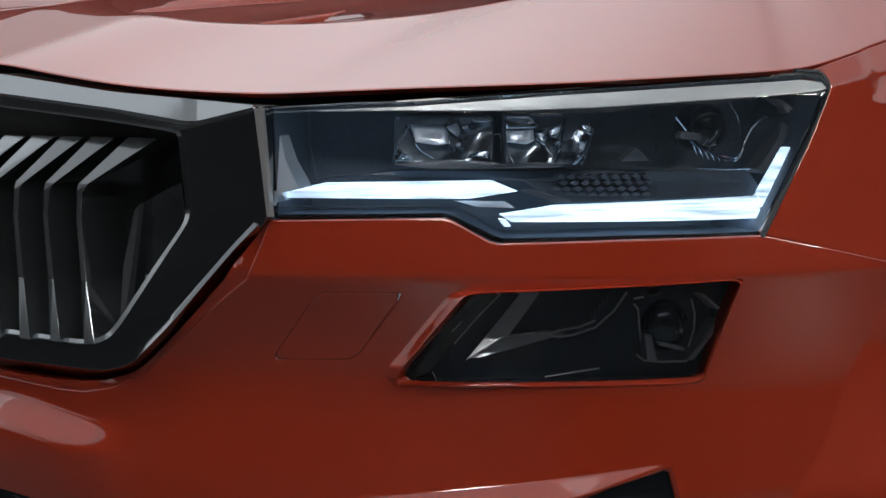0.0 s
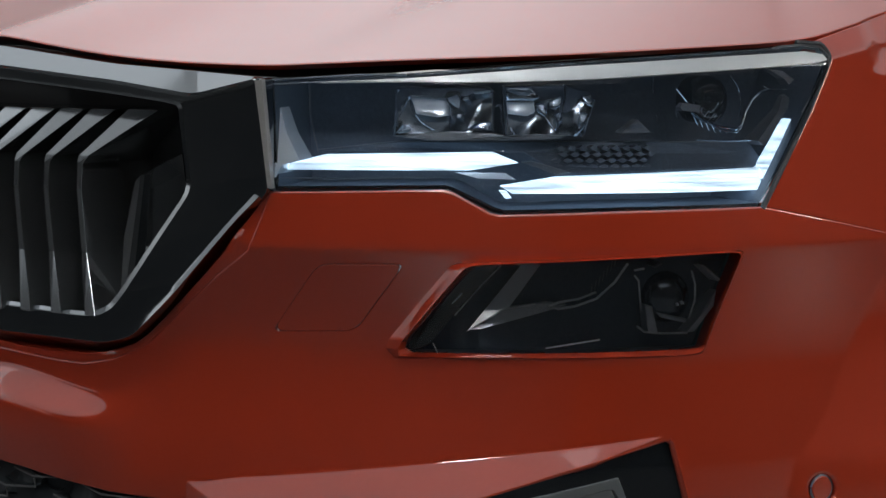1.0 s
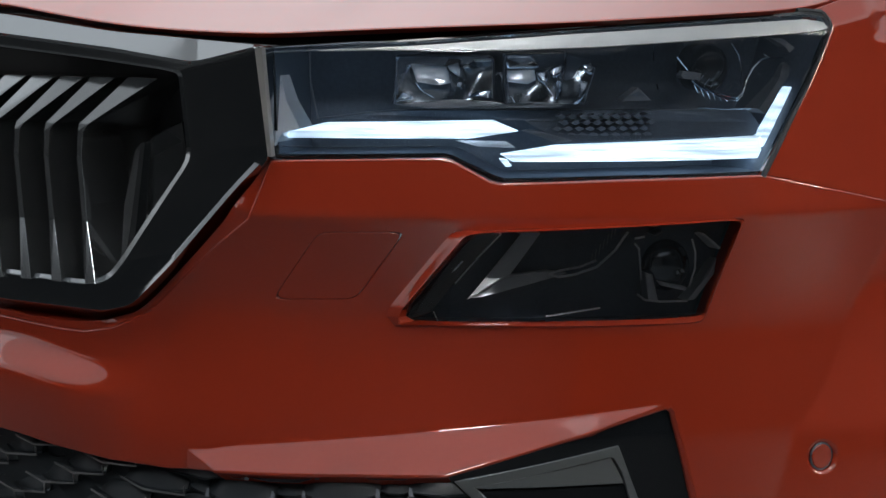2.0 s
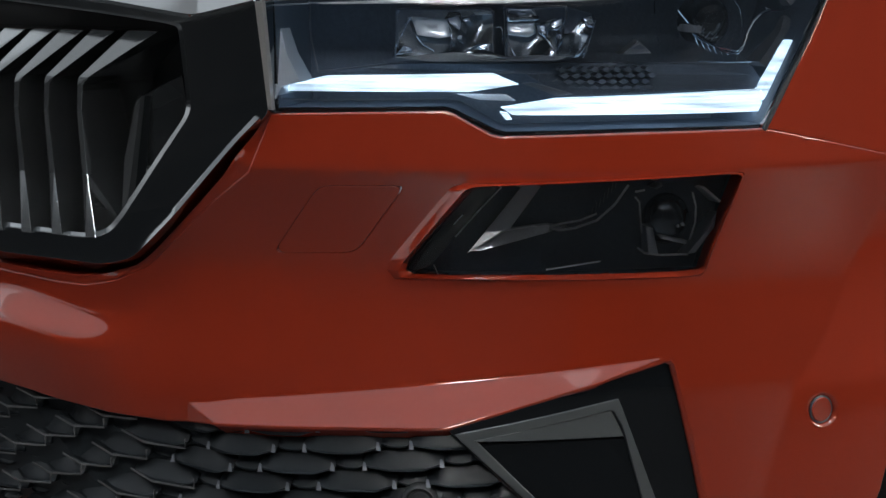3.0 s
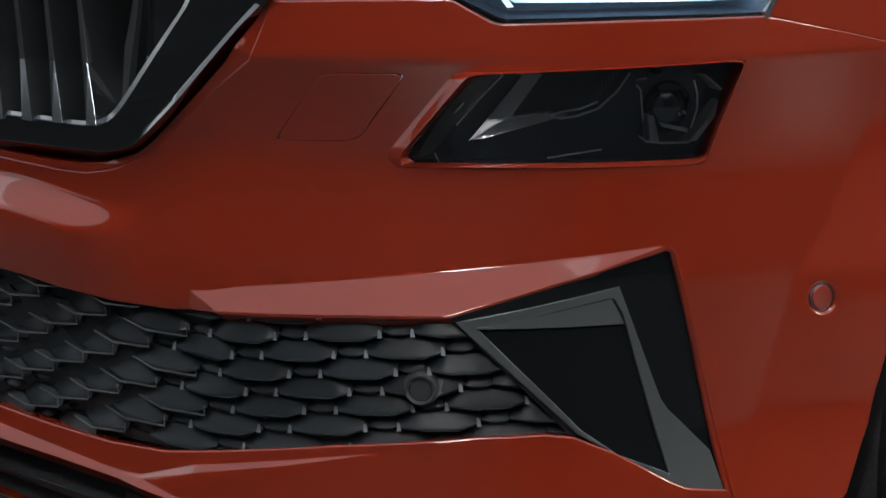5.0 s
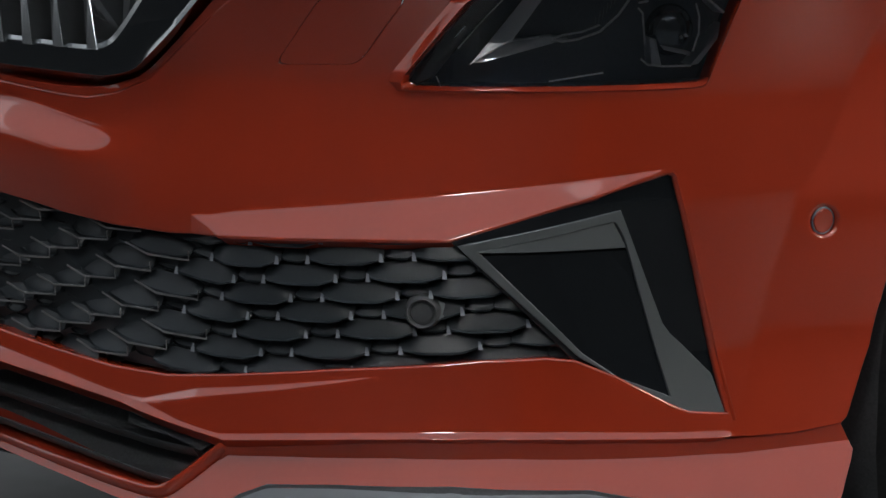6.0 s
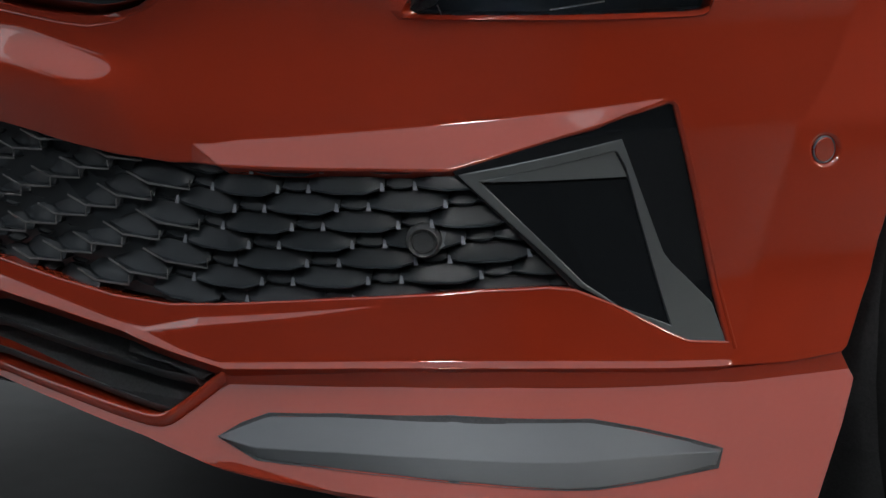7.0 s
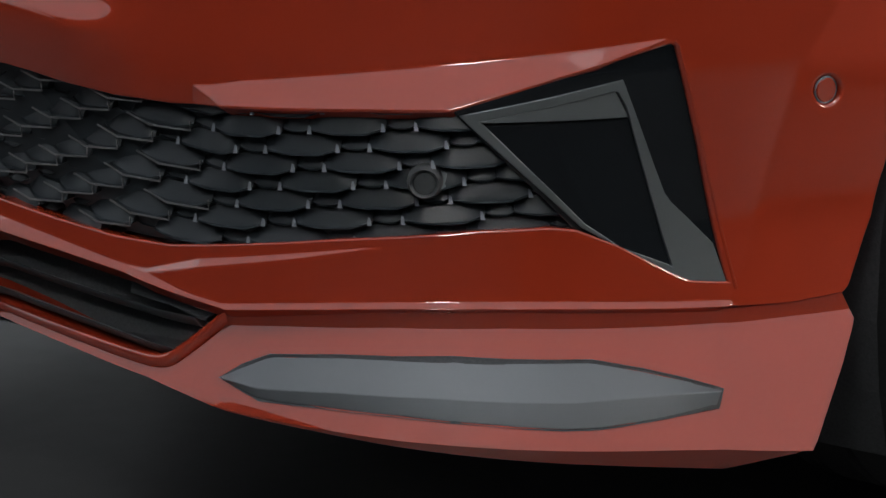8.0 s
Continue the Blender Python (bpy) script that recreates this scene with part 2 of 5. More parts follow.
def other_side(ob, parent):
    """The same part and its own parts on the car's other side."""
    mesh = None
    if ob.data is not None:
        mesh = ob.data.copy()
        mesh.transform(Matrix.Diagonal((-1, 1, 1, 1)))
        mesh.flip_normals()
        if ob.data.name in NORMALS:
            mesh.normals_split_custom_set_from_vertices(NORMALS[ob.data.name])
    twin = new(ob.name.split(".")[0], mesh)
    twin.parent = parent
    tagged(twin, label=ob.get("label", ""))
    for m in ob.modifiers:
        soft = twin.modifiers.new("edge", "BEVEL")
        soft.width, soft.segments, soft.limit_method, soft.angle_limit = m.width, m.segments, m.limit_method, m.angle_limit
    for child in list(ob.children):
        other_side(child, twin)
    return twin


def smooth(ob, angle=35):
    """Smooth shading over bends softer than the angle."""
    bm = bmesh.new()
    bm.from_mesh(ob.data)
    for e in bm.edges:
        e.smooth = e.calc_face_angle(3.1) < radians(angle)
    for f in bm.faces:
        f.smooth = True
    bm.to_mesh(ob.data)
    bm.free()
    return ob


def resample(loop, step, closed=True):
    out = []
    for i in range(len(loop) if closed else len(loop) - 1):
        (a, z), (b, w) = loop[i], loop[(i + 1) % len(loop)]
        n = max(1, math.ceil(math.hypot(b - a, w - z) / step))
        out += [(a + (b - a) * k / n, z + (w - z) * k / n) for k in range(n)]
    return out if closed else out + [loop[-1]]


def rounded(loop, r, n=4):
    """The loop with its corners rounded off, each by r or less where its sides are short."""
    out, m = [], len(loop)
    for i in range(m):
        p, q, s = (np.array(loop[(i + k) % m]) for k in (-1, 0, 1))
        u, v = p - q, s - q
        lu, lv = np.linalg.norm(u), np.linalg.norm(v)
        d = min(r, 0.45 * lu, 0.45 * lv)
        for k in range(n + 1):
            t = k / n
            out.append(tuple((1 - t) ** 2 * (q + u / lu * d) + 2 * t * (1 - t) * q + t * t * (q + v / lv * d)))
    return out


def eased(loop, r, n=3):
    """An open run of points with its inner corners rounded off."""
    out = [loop[0]] * (n + 1)
    for i in range(1, len(loop) - 1):
        p, q, s = (np.array(loop[i + k]) for k in (-1, 0, 1))
        u, v = p - q, s - q
        lu, lv = np.linalg.norm(u), np.linalg.norm(v)
        d = min(r, 0.45 * lu, 0.45 * lv)
        for k in range(n + 1):
            t = k / n
            out.append(tuple((1 - t) ** 2 * (q + u / lu * d) + 2 * t * (1 - t) * q + t * t * (q + v / lv * d)))
    return out[n:] + [loop[-1]]


def inside(points, loop):
    x, y = points[:, 0], points[:, 1]
    result = np.zeros(len(points), bool)
    for i in range(len(loop)):
        (ax, ay), (bx, by) = loop[i - 1], loop[i]
        if ay != by:
            result ^= ((ay > y) != (by > y)) & (x < (bx - ax) * (y - ay) / (by - ay) + ax)
    return result


def area(loop):
    return sum(loop[i - 1][0] * loop[i][1] - loop[i][0] * loop[i - 1][1] for i in range(len(loop))) / 2


def away(hf, a, z):
    """The outward normal of a skin."""
    e = 0.001
    u = spot(a + e, z, hf(a + e, z)) - spot(max(a - e, 0), z, hf(max(a - e, 0), z))
    v = spot(a, z + e, hf(a, z + e)) - spot(a, z - e, hf(a, z - e))
    n = u.cross(v)
    n.normalize()
    return n


def panel(name, outline, hf, mat, parent=None, label="", holes=(), step=0.007, edge=(0.0015, 0.012), off=0.0, lines=(), both=False, fine=()):
    """A sheet on a skin: an outline in (a, z) with holes, its rims rolled inwards. holes: loops with radius and depth of their rims."""
    loops = [(outline, *edge)] + list(holes)
    made = []
    for k, (loop, r, deep) in enumerate(loops):
        pts = resample(loop, step * 0.8)
        if (area(pts) > 0) != (k == 0):
            pts.reverse()
        made.append((pts, r, deep))
    lo, hi = np.min(made[0][0], 0), np.max(made[0][0], 0)
    grid = np.array([(a + (j % 2) * step / 2, z) for j, z in enumerate(np.arange(lo[1], hi[1], step * 0.866)) for a in np.arange(lo[0], hi[0], step)]).reshape(-1, 2)
    for a0, z0, a1, z1, q in fine:  # patches of a closer grid
        grid = grid[~((grid[:, 0] > a0) & (grid[:, 0] < a1) & (grid[:, 1] > z0) & (grid[:, 1] < z1))]
        grid = np.concatenate([grid, [(a + (j % 2) * q / 2, z) for j, z in enumerate(np.arange(z0, z1, q * 0.866)) for a in np.arange(a0, a1, q)]])
    keep = inside(grid, made[0][0])
    for pts, _, _ in made[1:]:
        keep &= ~inside(grid, pts)
    grid = grid[keep]
    rim = np.concatenate([np.array(p) for p, _, _ in made])
    fold = []
    for row, q0 in lines:  # two close rows of points along each crease keep it crisp
        pts = np.array(resample(row, step * 0.6, closed=False))
        way = np.gradient(pts, axis=0)
        way /= np.linalg.norm(way, axis=1)[:, None]
        for q in (-q0, q0):
            fold.append(pts + q * np.c_[-way[:, 1], way[:, 0]])
    joins = []
    if fold:
        ends = np.cumsum([len(f) for f in fold])
        fold = np.concatenate(fold)
        keep = inside(fold, made[0][0])
        for pts, _, _ in made[1:]:
            keep &= ~inside(fold, pts)
        keep &= np.array([((rim - g) ** 2).sum(1).min() for g in fold]) > 0.001 ** 2
        number = np.cumsum(keep) - 1
        joins = [(number[i], number[i + 1]) for i in range(len(fold) - 1) if keep[i] and keep[i + 1] and i + 1 not in ends]
        fold = fold[keep]
    held = np.concatenate([rim, fold]) if len(fold) else rim
    if len(grid):
        near = np.array([((held - g) ** 2).sum(1).min() for g in grid])
        space = np.full(len(grid), step)
        for a0, z0, a1, z1, q in fine:
            space[(grid[:, 0] >= a0) & (grid[:, 0] <= a1) & (grid[:, 1] >= z0) & (grid[:, 1] <= z1)] = q
        grid = grid[near > (0.5 * space) ** 2]
    if len(fold):
        grid = np.concatenate([grid, fold])
    verts, edges, start = [Vector(p) for p in rim], [], 0
    for pts, _, _ in made:
        edges += [(start + i, start + (i + 1) % len(pts)) for i in range(len(pts))]
        start += len(pts)
    first = len(verts) + len(grid) - len(fold)
    edges += [(int(first + i), int(first + j)) for i, j in joins]
    verts += [Vector(g) for g in grid]
    v2, _, faces, orig, _, _ = geometry.delaunay_2d_cdt(verts, edges, [], 0, 1e-6)
    flat = np.array([tuple(v) for v in v2])
    mids = np.array([flat[list(f)].mean(0) for f in faces])
    keep = inside(mids, made[0][0])
    for pts, _, _ in made[1:]:
        keep &= ~inside(mids, pts)
    bm, normals, index = bmesh.new(), [], {}
    for i, (a, z) in enumerate(flat):
        bm.verts.new(spot(a, z, hf(a, z) + off))
        normals.append(away(hf, a, z))
        for o in orig[i]:
            index[o] = i
    placed = list(bm.verts)
    for f, k in zip(faces, keep):
        if k:
            bm.faces.new([placed[i] for i in f])
    start = 0
    for pts, r, deep in made:
        n = len(pts)
        ring = [placed[index[start + i]] for i in range(n)]
        base = [normals[index[start + i]] for i in range(n)]
        side = []
        for i in range(n):
            (a0, z0), (a1, z1) = pts[i - 1], pts[(i + 1) % n]
            da, dz = a1 - a0, z1 - z0
            length = math.hypot(da, dz) or 1.0
            a, z = pts[i]
            sa, sz = dz / length * 0.001, -da / length * 0.001
            s = spot(max(a + sa, 0), z + sz, hf(max(a + sa, 0), z + sz)) - spot(a, z, hf(a, z))
            s.normalize()
            side.append(s)
        core = [v.co.copy() for v in ring]
        for turn in (30, 60, 90, None):
            c, s = (math.cos(radians(turn)), math.sin(radians(turn))) if turn else (0.0, 1.0)
            fresh = []
            for i in range(n):
                rr = r(*pts[i]) if callable(r) else r
                down = rr * (1 - c) if turn else max(deep, rr)
                fresh.append(bm.verts.new(core[i] + side[i] * (rr * s) - base[i] * down))
                normals.append((base[i] * c + side[i] * s).normalized())
            for i in range(n):
                bm.faces.new((ring[i], fresh[i], fresh[(i + 1) % n], ring[(i + 1) % n]))
            ring = fresh
        start += n
    return part(name, bm, mat, parent, label, normals, both)


def loft(rings, close=True, cap=False):
    """A bmesh skin over rings of equally many places."""
    bm = bmesh.new()
    made = [[bm.verts.new(p) for p in ring] for ring in rings]
    for one, two in zip(made, made[1:]):
        n = len(one)
        for i in range(n if close else n - 1):
            quad = [one[i], one[(i + 1) % n], two[(i + 1) % n], two[i]]
            bm.faces.new(quad)
    if cap:
        bm.faces.new(made[0][::-1])
        bm.faces.new(made[-1])
    bmesh.ops.recalc_face_normals(bm, faces=bm.faces)
    return bm


def skin(loop, hf, off):
    """A loop of (a, z) laid on a skin, off metres outside it."""
    return [spot(a, z, hf(a, z) + off) for a, z in loop]


def block(loop, hf, front, back, step=0.02, bevel=0.001):
    """A solid with the loop's outline between two depths off a skin."""
    pts = resample(loop, step)
    mid = np.mean(pts, 0)
    inner = [tuple(np.array(p) + (mid - np.array(p)) * min(1.0, bevel / max(np.linalg.norm(mid - np.array(p)), 1e-6))) for p in pts]
    return loft([skin(pts, hf, back), skin(pts, hf, front - bevel), skin(inner, hf, front)], cap=True)


def bar(points, w, d=None, n=6):
    """A round bar along places."""
    d = d or w
    rings = []
    for i, p in enumerate(points):
        way = (Vector(points[min(i + 1, len(points) - 1)]) - Vector(points[max(i - 1, 0)])).normalized()
        side = way.cross(Vector((0, 0, 1)))
        side = side.normalized() if side.length > 1e-4 else Vector((1, 0, 0))
        up = side.cross(way)
        rings.append([Vector(p) + side * (w * math.cos(2 * math.pi * k / n)) + up * (d * math.sin(2 * math.pi * k / n)) for k in range(n)])
    return loft(rings, cap=True)


def thing(name, label, category, at=(0, 0, 0)):
    ob = new(name)
    ob.location = at
    return tagged(ob, label=label, category=category)


def box(size, centre):
    bm = bmesh.new()
    bmesh.ops.create_cube(bm, size=1, matrix=Matrix.Translation(centre) @ Matrix.Diagonal((*size, 1)))
    return bm


def along(row, n):
    pts = np.array(row)
    s = np.r_[0, np.cumsum(np.hypot(*np.diff(pts, axis=0).T))]
    q = np.linspace(0, s[-1], n)
    return [(float(np.interp(t, s, pts[:, 0])), float(np.interp(t, s, pts[:, 1]))) for t in q]


# ---- the studio ----
tagged(part("floor", box((16, 16, 0.1), (0, 1, -0.05)), FLOOR), "dark grey polished studio floor", "floor", kind="structure")
# unseen walls, each toned lighter or darker to shape the car's reflections
for k, (size, centre, name) in enumerate([((16, 0.1, 5), (0, -7, 2.5), "wall_south"), ((16, 0.1, 5), (0, 9, 2.5), "wall_north"), ((0.1, 16, 5), (-8, 1, 2.5), "wall_west"), ((0.1, 16, 5), (8, 1, 2.5), "wall_east")]):
    tagged(part(name, box(size, centre), {"wall_north": PALE, "wall_east": NIGHT, "wall_south": DUSK}.get(name, STUDIO)), "unseen studio wall, its grey chosen for the reflections", "wall", kind="structure")
tagged(part("ceiling", box((16, 16, 0.1), (0, 1, 5.05)), STUDIO), "dark studio ceiling", "ceiling", kind="structure")

softbox = thing("ceiling_softbox", "large white cloth softbox hung over the car", "studio light", (0, 0, 0))
BOX_X, BOX_Y0, BOX_Y1, BOX_Z = 6.6, -3.6, 2.6, 3.4
part("diffuser", box((2 * BOX_X, BOX_Y1 - BOX_Y0, 0.01), (-1.0, (BOX_Y0 + BOX_Y1) / 2, BOX_Z)), LIT, softbox, "glowing white cloth")
part("inner_diffuser", box((6.6, 3.6, 0.01), (-1.3, 0.8, BOX_Z - 0.03)), BRIGHT_LIT, softbox, "brighter cloth over the bonnet")
# two added cloths that brighten the slat roofs and the fog lamp's surround
part("wing_diffuser", box((3.6, 1.6, 0.01), (-3.75, -1.8, BOX_Z - 0.03)), BRIGHT_LIT, softbox, "added brighter cloth at the far corner")
part("wing_diffuser", box((5.8, 3.0, 0.01), (-4.9, -5.11, BOX_Z)), LIT, softbox, "glowing white cloth")
for x, y in ((-2.5, -2), (2.5, -2), (-2.5, 1), (2.5, 1)):
    part("hanger", bar([(x, y, BOX_Z + 0.26), (x, y, 5.0)], 0.02), FABRIC, softbox)
part("frame", box((2 * BOX_X + 0.1, BOX_Y1 - BOX_Y0 + 0.1, 0.25), (-1.0, (BOX_Y0 + BOX_Y1) / 2, BOX_Z + 0.14)), FABRIC, softbox, "dark fabric sides")

rearbox = thing("rear_softbox", "bright white cloth softbox hung behind the windscreen", "studio light")
part("diffuser", box((13.4, 3.49, 0.01), (0.8, 4.356, BOX_Z)), REAR_LIT, rearbox, "glowing white cloth, brightest about a spot set for the bonnet")
part("frame", box((13.5, 3.55, 0.25), (0.8, 4.45, BOX_Z + 0.14)), FABRIC, rearbox, "dark fabric sides")
for x, y in ((-2.5, 3.2), (2.5, 3.2), (-2.5, 5.7), (2.5, 5.7)):
    part("hanger", bar([(x, y, BOX_Z + 0.26), (x, y, 5.0)], 0.02), FABRIC, rearbox)
# two unseen tubes added for highlights on the front and flank
for bar_name, size, centre in (("front", (3.8, 0.24, 0.02), (3.8, -3.85, 3.36)), ("side", (0.24, 5.4, 0.02), (5.95, -0.9, 3.36))):
    tube = thing("tube_light", "added long bright warm white tube light over the floor", "studio light")
    tagged(tube, group="tube lights over the car")
    part("diffuser", box(size, centre), TUBE_LIT, tube, "glowing warm white cover")
    part("housing", box((size[0] + 0.04, size[1] + 0.04, 0.08), (centre[0], centre[1], centre[2] + 0.052)), FABRIC, tube, "dark housing")
    for k in (-0.4, 0.4):
        at = (centre[0] + k * size[0], centre[1] + k * size[1])
        part("hanger", bar([(*at, centre[2] + 0.09), (*at, 5.0)], 0.012), FABRIC, tube)
# an unseen tube added to light the flank, shaded off the wall behind
for key_spots in ([(6.9, 0.6, 3.9), (6.9, 2.3, 3.9), (6.9, 4.0, 3.9)],):
    key = thing("key_light", "added thick bright tube light beside the car, lighting its flank", "studio light")
    smooth(part("tube", bar(key_spots, 0.32, n=24), SIDE_KEY_LIT, key, "glowing warm white tube"))
    way = (Vector(key_spots[2]) - Vector(key_spots[0])).normalized()
    aside = way.cross(Vector((0, 0, 1)))
    hood_arc = [[Vector(p) + aside * (r * math.cos(radians(t))) + Vector((0, 0, r * math.sin(radians(t)))) for t in range(-85, 126, 15)] for r, p in ((0.40, key_spots[0]), (0.40, key_spots[2]), (0.41, key_spots[2]), (0.41, key_spots[0]))]
    smooth(part("shade", loft(hood_arc + hood_arc[:1], close=False), FABRIC, key, "black half-round shade behind the tube"))
    part("hanger", bar([key_spots[1], (*key_spots[1][:2], 5.0)], 0.012), FABRIC, key)
# unseen panels added to brighten the front, hung where the paint hardly mirrors them
for (x, y), cover, label in (((2.2, -3.35), FRONT_LIT, "added bright square panel light before the car"), ((0.9, -0.65), TOP_LIT, "added square panel light over the bonnet")):
    top_key = thing("panel_light", label, "studio light")
    tagged(top_key, group="panel lights under the softbox")
    part("diffuser", box((0.7, 0.65, 0.02), (x, y, 3.2)), cover, top_key, "glowing warm white cover")
    part("housing", box((0.76, 0.71, 0.08), (x, y, 3.255)), FABRIC, top_key, "dark housing")
    for k in (-0.25, 0.25):
        part("hanger", bar([(x + k, y, 3.29), (x + k, y, 3.365)], 0.01), FABRIC, top_key)

# an unseen fill added to lift the grille's flange and the fog lamp
fill = thing("strip_softbox", "added tall narrow fill softbox on a stand before the car", "studio light")
aimed = pose(-4.9, -4.9, 0, 0, 0, 135)
for name, bm, mat, label in (("diffuser", box((1.1, 0.01, 2.2), (0, 0, 1.9)), FILL_LIT, "glowing warm white cloth"), ("case", box((1.2, 0.2, 2.3), (0, 0.11, 1.9)), FABRIC, "dark fabric back"), ("stand", box((0.06, 0.06, 0.8), (0, 0.12, 0.4)), FABRIC, "black stand"), ("foot", box((0.8, 0.6, 0.03), (0, 0.12, 0.015)), FABRIC, "black foot")):
    bmesh.ops.transform(bm, matrix=aimed, verts=bm.verts)
    part(name, bm, mat, fill, label)

# an unseen softbox added to brighten the floor past the car's far side
sidebox = thing("side_softbox", "added upright white cloth softbox on a stand, brightening the floor", "studio light")
turned = pose(-6.3, 6.2, 0, 0, 0, 42)
for name, bm, mat, label in (("diffuser", box((3.6, 0.01, 1.7), (0, 0, 1.45)), LIT, "glowing white cloth"), ("case", box((3.7, 0.2, 1.8), (0, 0.11, 1.45)), FABRIC, "dark fabric back"), ("stand", box((0.06, 0.06, 0.6), (0, 0.12, 0.3)), FABRIC, "black stand"), ("foot", box((0.9, 0.6, 0.03), (0, 0.12, 0.015)), FABRIC, "black foot")):
    bmesh.ops.transform(bm, matrix=turned, verts=bm.verts)
    part(name, bm, mat, sidebox, label)

# ---- the car's outer skin ----
car = thing("car", "orange-red car with a black grille and lit headlight", "car", (0, 0.9, 0))
car.matrix_world = pose(0, 0, 0)

LAMP_EDGE = [(0.4855, 0.8), (0.638, 0.8038), (0.6453, 0.802), (0.6783, 0.7846), (0.6867, 0.7827), (0.7931, 0.785), (0.9263, 0.7863)]
SEAM = [(0.9263, 0.7863), (0.9899, 0.7738), (1.061, 0.759), (1.118, 0.7475)]
MESH_HOLE = [(0, 0.556), (0.207, 0.5506), (0.2379, 0.5458), (0.2676, 0.5397), (0.3236, 0.5315), (0.3817, 0.5283), (0.4427, 0.5313), (0.496, 0.533), (0.5719, 0.5362), (0.6427, 0.5382), (0.7386, 0.5661), (0.8341, 0.5899), (0.8399, 0.5872), (0.8628, 0.4956), (0.89, 0.3718), (0.8515, 0.3764), (0.8348, 0.3842), (0.7844, 0.4124), (0.7495, 0.4272), (0.7248, 0.4303), (0.6674, 0.4284), (0.5458, 0.4173), (0.4401, 0.404), (0.3831, 0.398), (0.3221, 0.3995), (0.2575, 0.4072), (0.1892, 0.4172), (0, 0.425)]
FOG_HOLE = [(0.6475, 0.7445), (0.5888, 0.6758), (0.5856, 0.6678), (0.5938, 0.6591), (0.8706, 0.6607), (0.9048, 0.7523)]
FOG_CREST = [(0.6602, 0.7434), (0.6027, 0.6759), (0.5980, 0.6679), (0.5976, 0.6613), (0.8696, 0.6620), (0.9006, 0.7513)]
FOG_RISE = [0.0125, 0.0125, 0.009, 0.004, 0.002, 0.004]
FOG_GLASS = [(0.6641, 0.7401), (0.6044, 0.6750), (0.6027, 0.6675), (0.6110, 0.6633), (0.8727, 0.6658), (0.9045, 0.7494)]
TOW_HOLE = [(0.5290, 0.7419), (0.6082, 0.7435), (0.5590, 0.6810), (0.4785, 0.6783)]
FLANGE_FOLD = [(0.4870, 0.8021), (0.4795, 0.7819), (0.4676, 0.7497), (0.4483, 0.7359), (0.4276, 0.7208), (0.3917, 0.6909), (0.3579, 0.6605), (0.3450, 0.6545), (0.3231, 0.6460), (0.2939, 0.6409), (0.2650, 0.6419), (0.2347, 0.6448), (0.1998, 0.6483), (0.1000, 0.6570), (0.0000, 0.6660)]
FLANGE_EDGE = [(0.4823, 0.8017), (0.4639, 0.7773), (0.4411, 0.7490), (0.4287, 0.7373), (0.4138, 0.7234), (0.3786, 0.6925), (0.3548, 0.6706), (0.3427, 0.6620), (0.3147, 0.6537), (0.2903, 0.6513), (0.2584, 0.6512), (0.2254, 0.6532), (0.1915, 0.6566), (0.0900, 0.6640), (0.0000, 0.6730)]
BUMPER = LAMP_EDGE + SEAM[1:] + [(1.062, 0.5308), (1.053, 0.5022), (1.044, 0.4736), (1.027, 0.4215), (1.011, 0.392), (0.9953, 0.3629), (0.9892, 0.3581), (0.9416, 0.3535), (0.8889, 0.3538), (0.837, 0.3568), (0.7796, 0.3611), (0.7248, 0.3642), (0.6714, 0.3654), (0.6177, 0.3646), (0.5632, 0.362), (0.5062, 0.3577), (0.4463, 0.3518), (0.3947, 0.3606), (0.3395, 0.3716), (0.3018, 0.3773), (0.2636, 0.3833), (0.1975, 0.3924), (0, 0.376)] + FLANGE_FOLD[:0:-1] + [(0.4835, 0.7950)]
SENSOR_AT = [(0.9863, 0.5369)][0]
ring_hole = [(SENSOR_AT[0] + 0.0166 * math.cos(k * math.pi / 12), SENSOR_AT[1] + 0.0166 * math.sin(k * math.pi / 12)) for k in range(24)]


def bumper_rim(a, z):
    return 0.0009 if z < 0.46 else 0.0025


CREASES = [[(0.40, CREASE), (1.05, CREASE)], [(a, line(LEDGE_TOP, a)) for a in (0.404, 0.412, 0.420, 0.438, 0.833)], [(a, line(LEDGE_TOP, a) - ledge_deep(a)) for a in (0.68, 0.70, 0.72, 0.74, 0.76, 0.78, 0.80, 0.815, 0.826)], [(a, line(STRIP, a)) for a in (0.02, 0.193, 0.259, 0.322, 0.361, 0.40, 0.44, 0.4975, 0.548, 0.5966, 0.644, 0.6914, 0.739, 0.788, 0.839, 0.88)],
           [(a, line(RIDGE, a)) for a in (0.34, 0.361, 0.413, 0.496, 0.582)], [(a, line(RIDGE, a) - line(RIDGE_DEEP, a)) for a in (0.34, 0.361, 0.413, 0.496, 0.57)]]
bumper = panel("bumper", BUMPER, h_body, PAINT, car, "orange-red painted front bumper", holes=[(MESH_HOLE, 0.0025, 0.02), (rounded(FOG_HOLE, 0.006), 0.0006, 0.02), (rounded(TOW_HOLE, 0.011), 0.0012, 0.02), (ring_hole, 0.0046, 0.014)], edge=(bumper_rim, 0.02), step=0.0045, lines=list(zip(CREASES, (0.0012, 0.0007, 0.0006, 0.0007, 0.0007, 0.0007))), fine=[(0.35, 0.525, 0.45, 0.56, 0.0018), (0.72, 0.555, 0.845, 0.60, 0.0022), (0.84, 0.352, 0.96, 0.372, 0.002), (0.22, 0.60, 0.36, 0.665, 0.003)], both=True)
tow = [tuple(np.array(p)) for p in rounded(TOW_HOLE, 0.011)]
mid = np.mean(tow, 0)
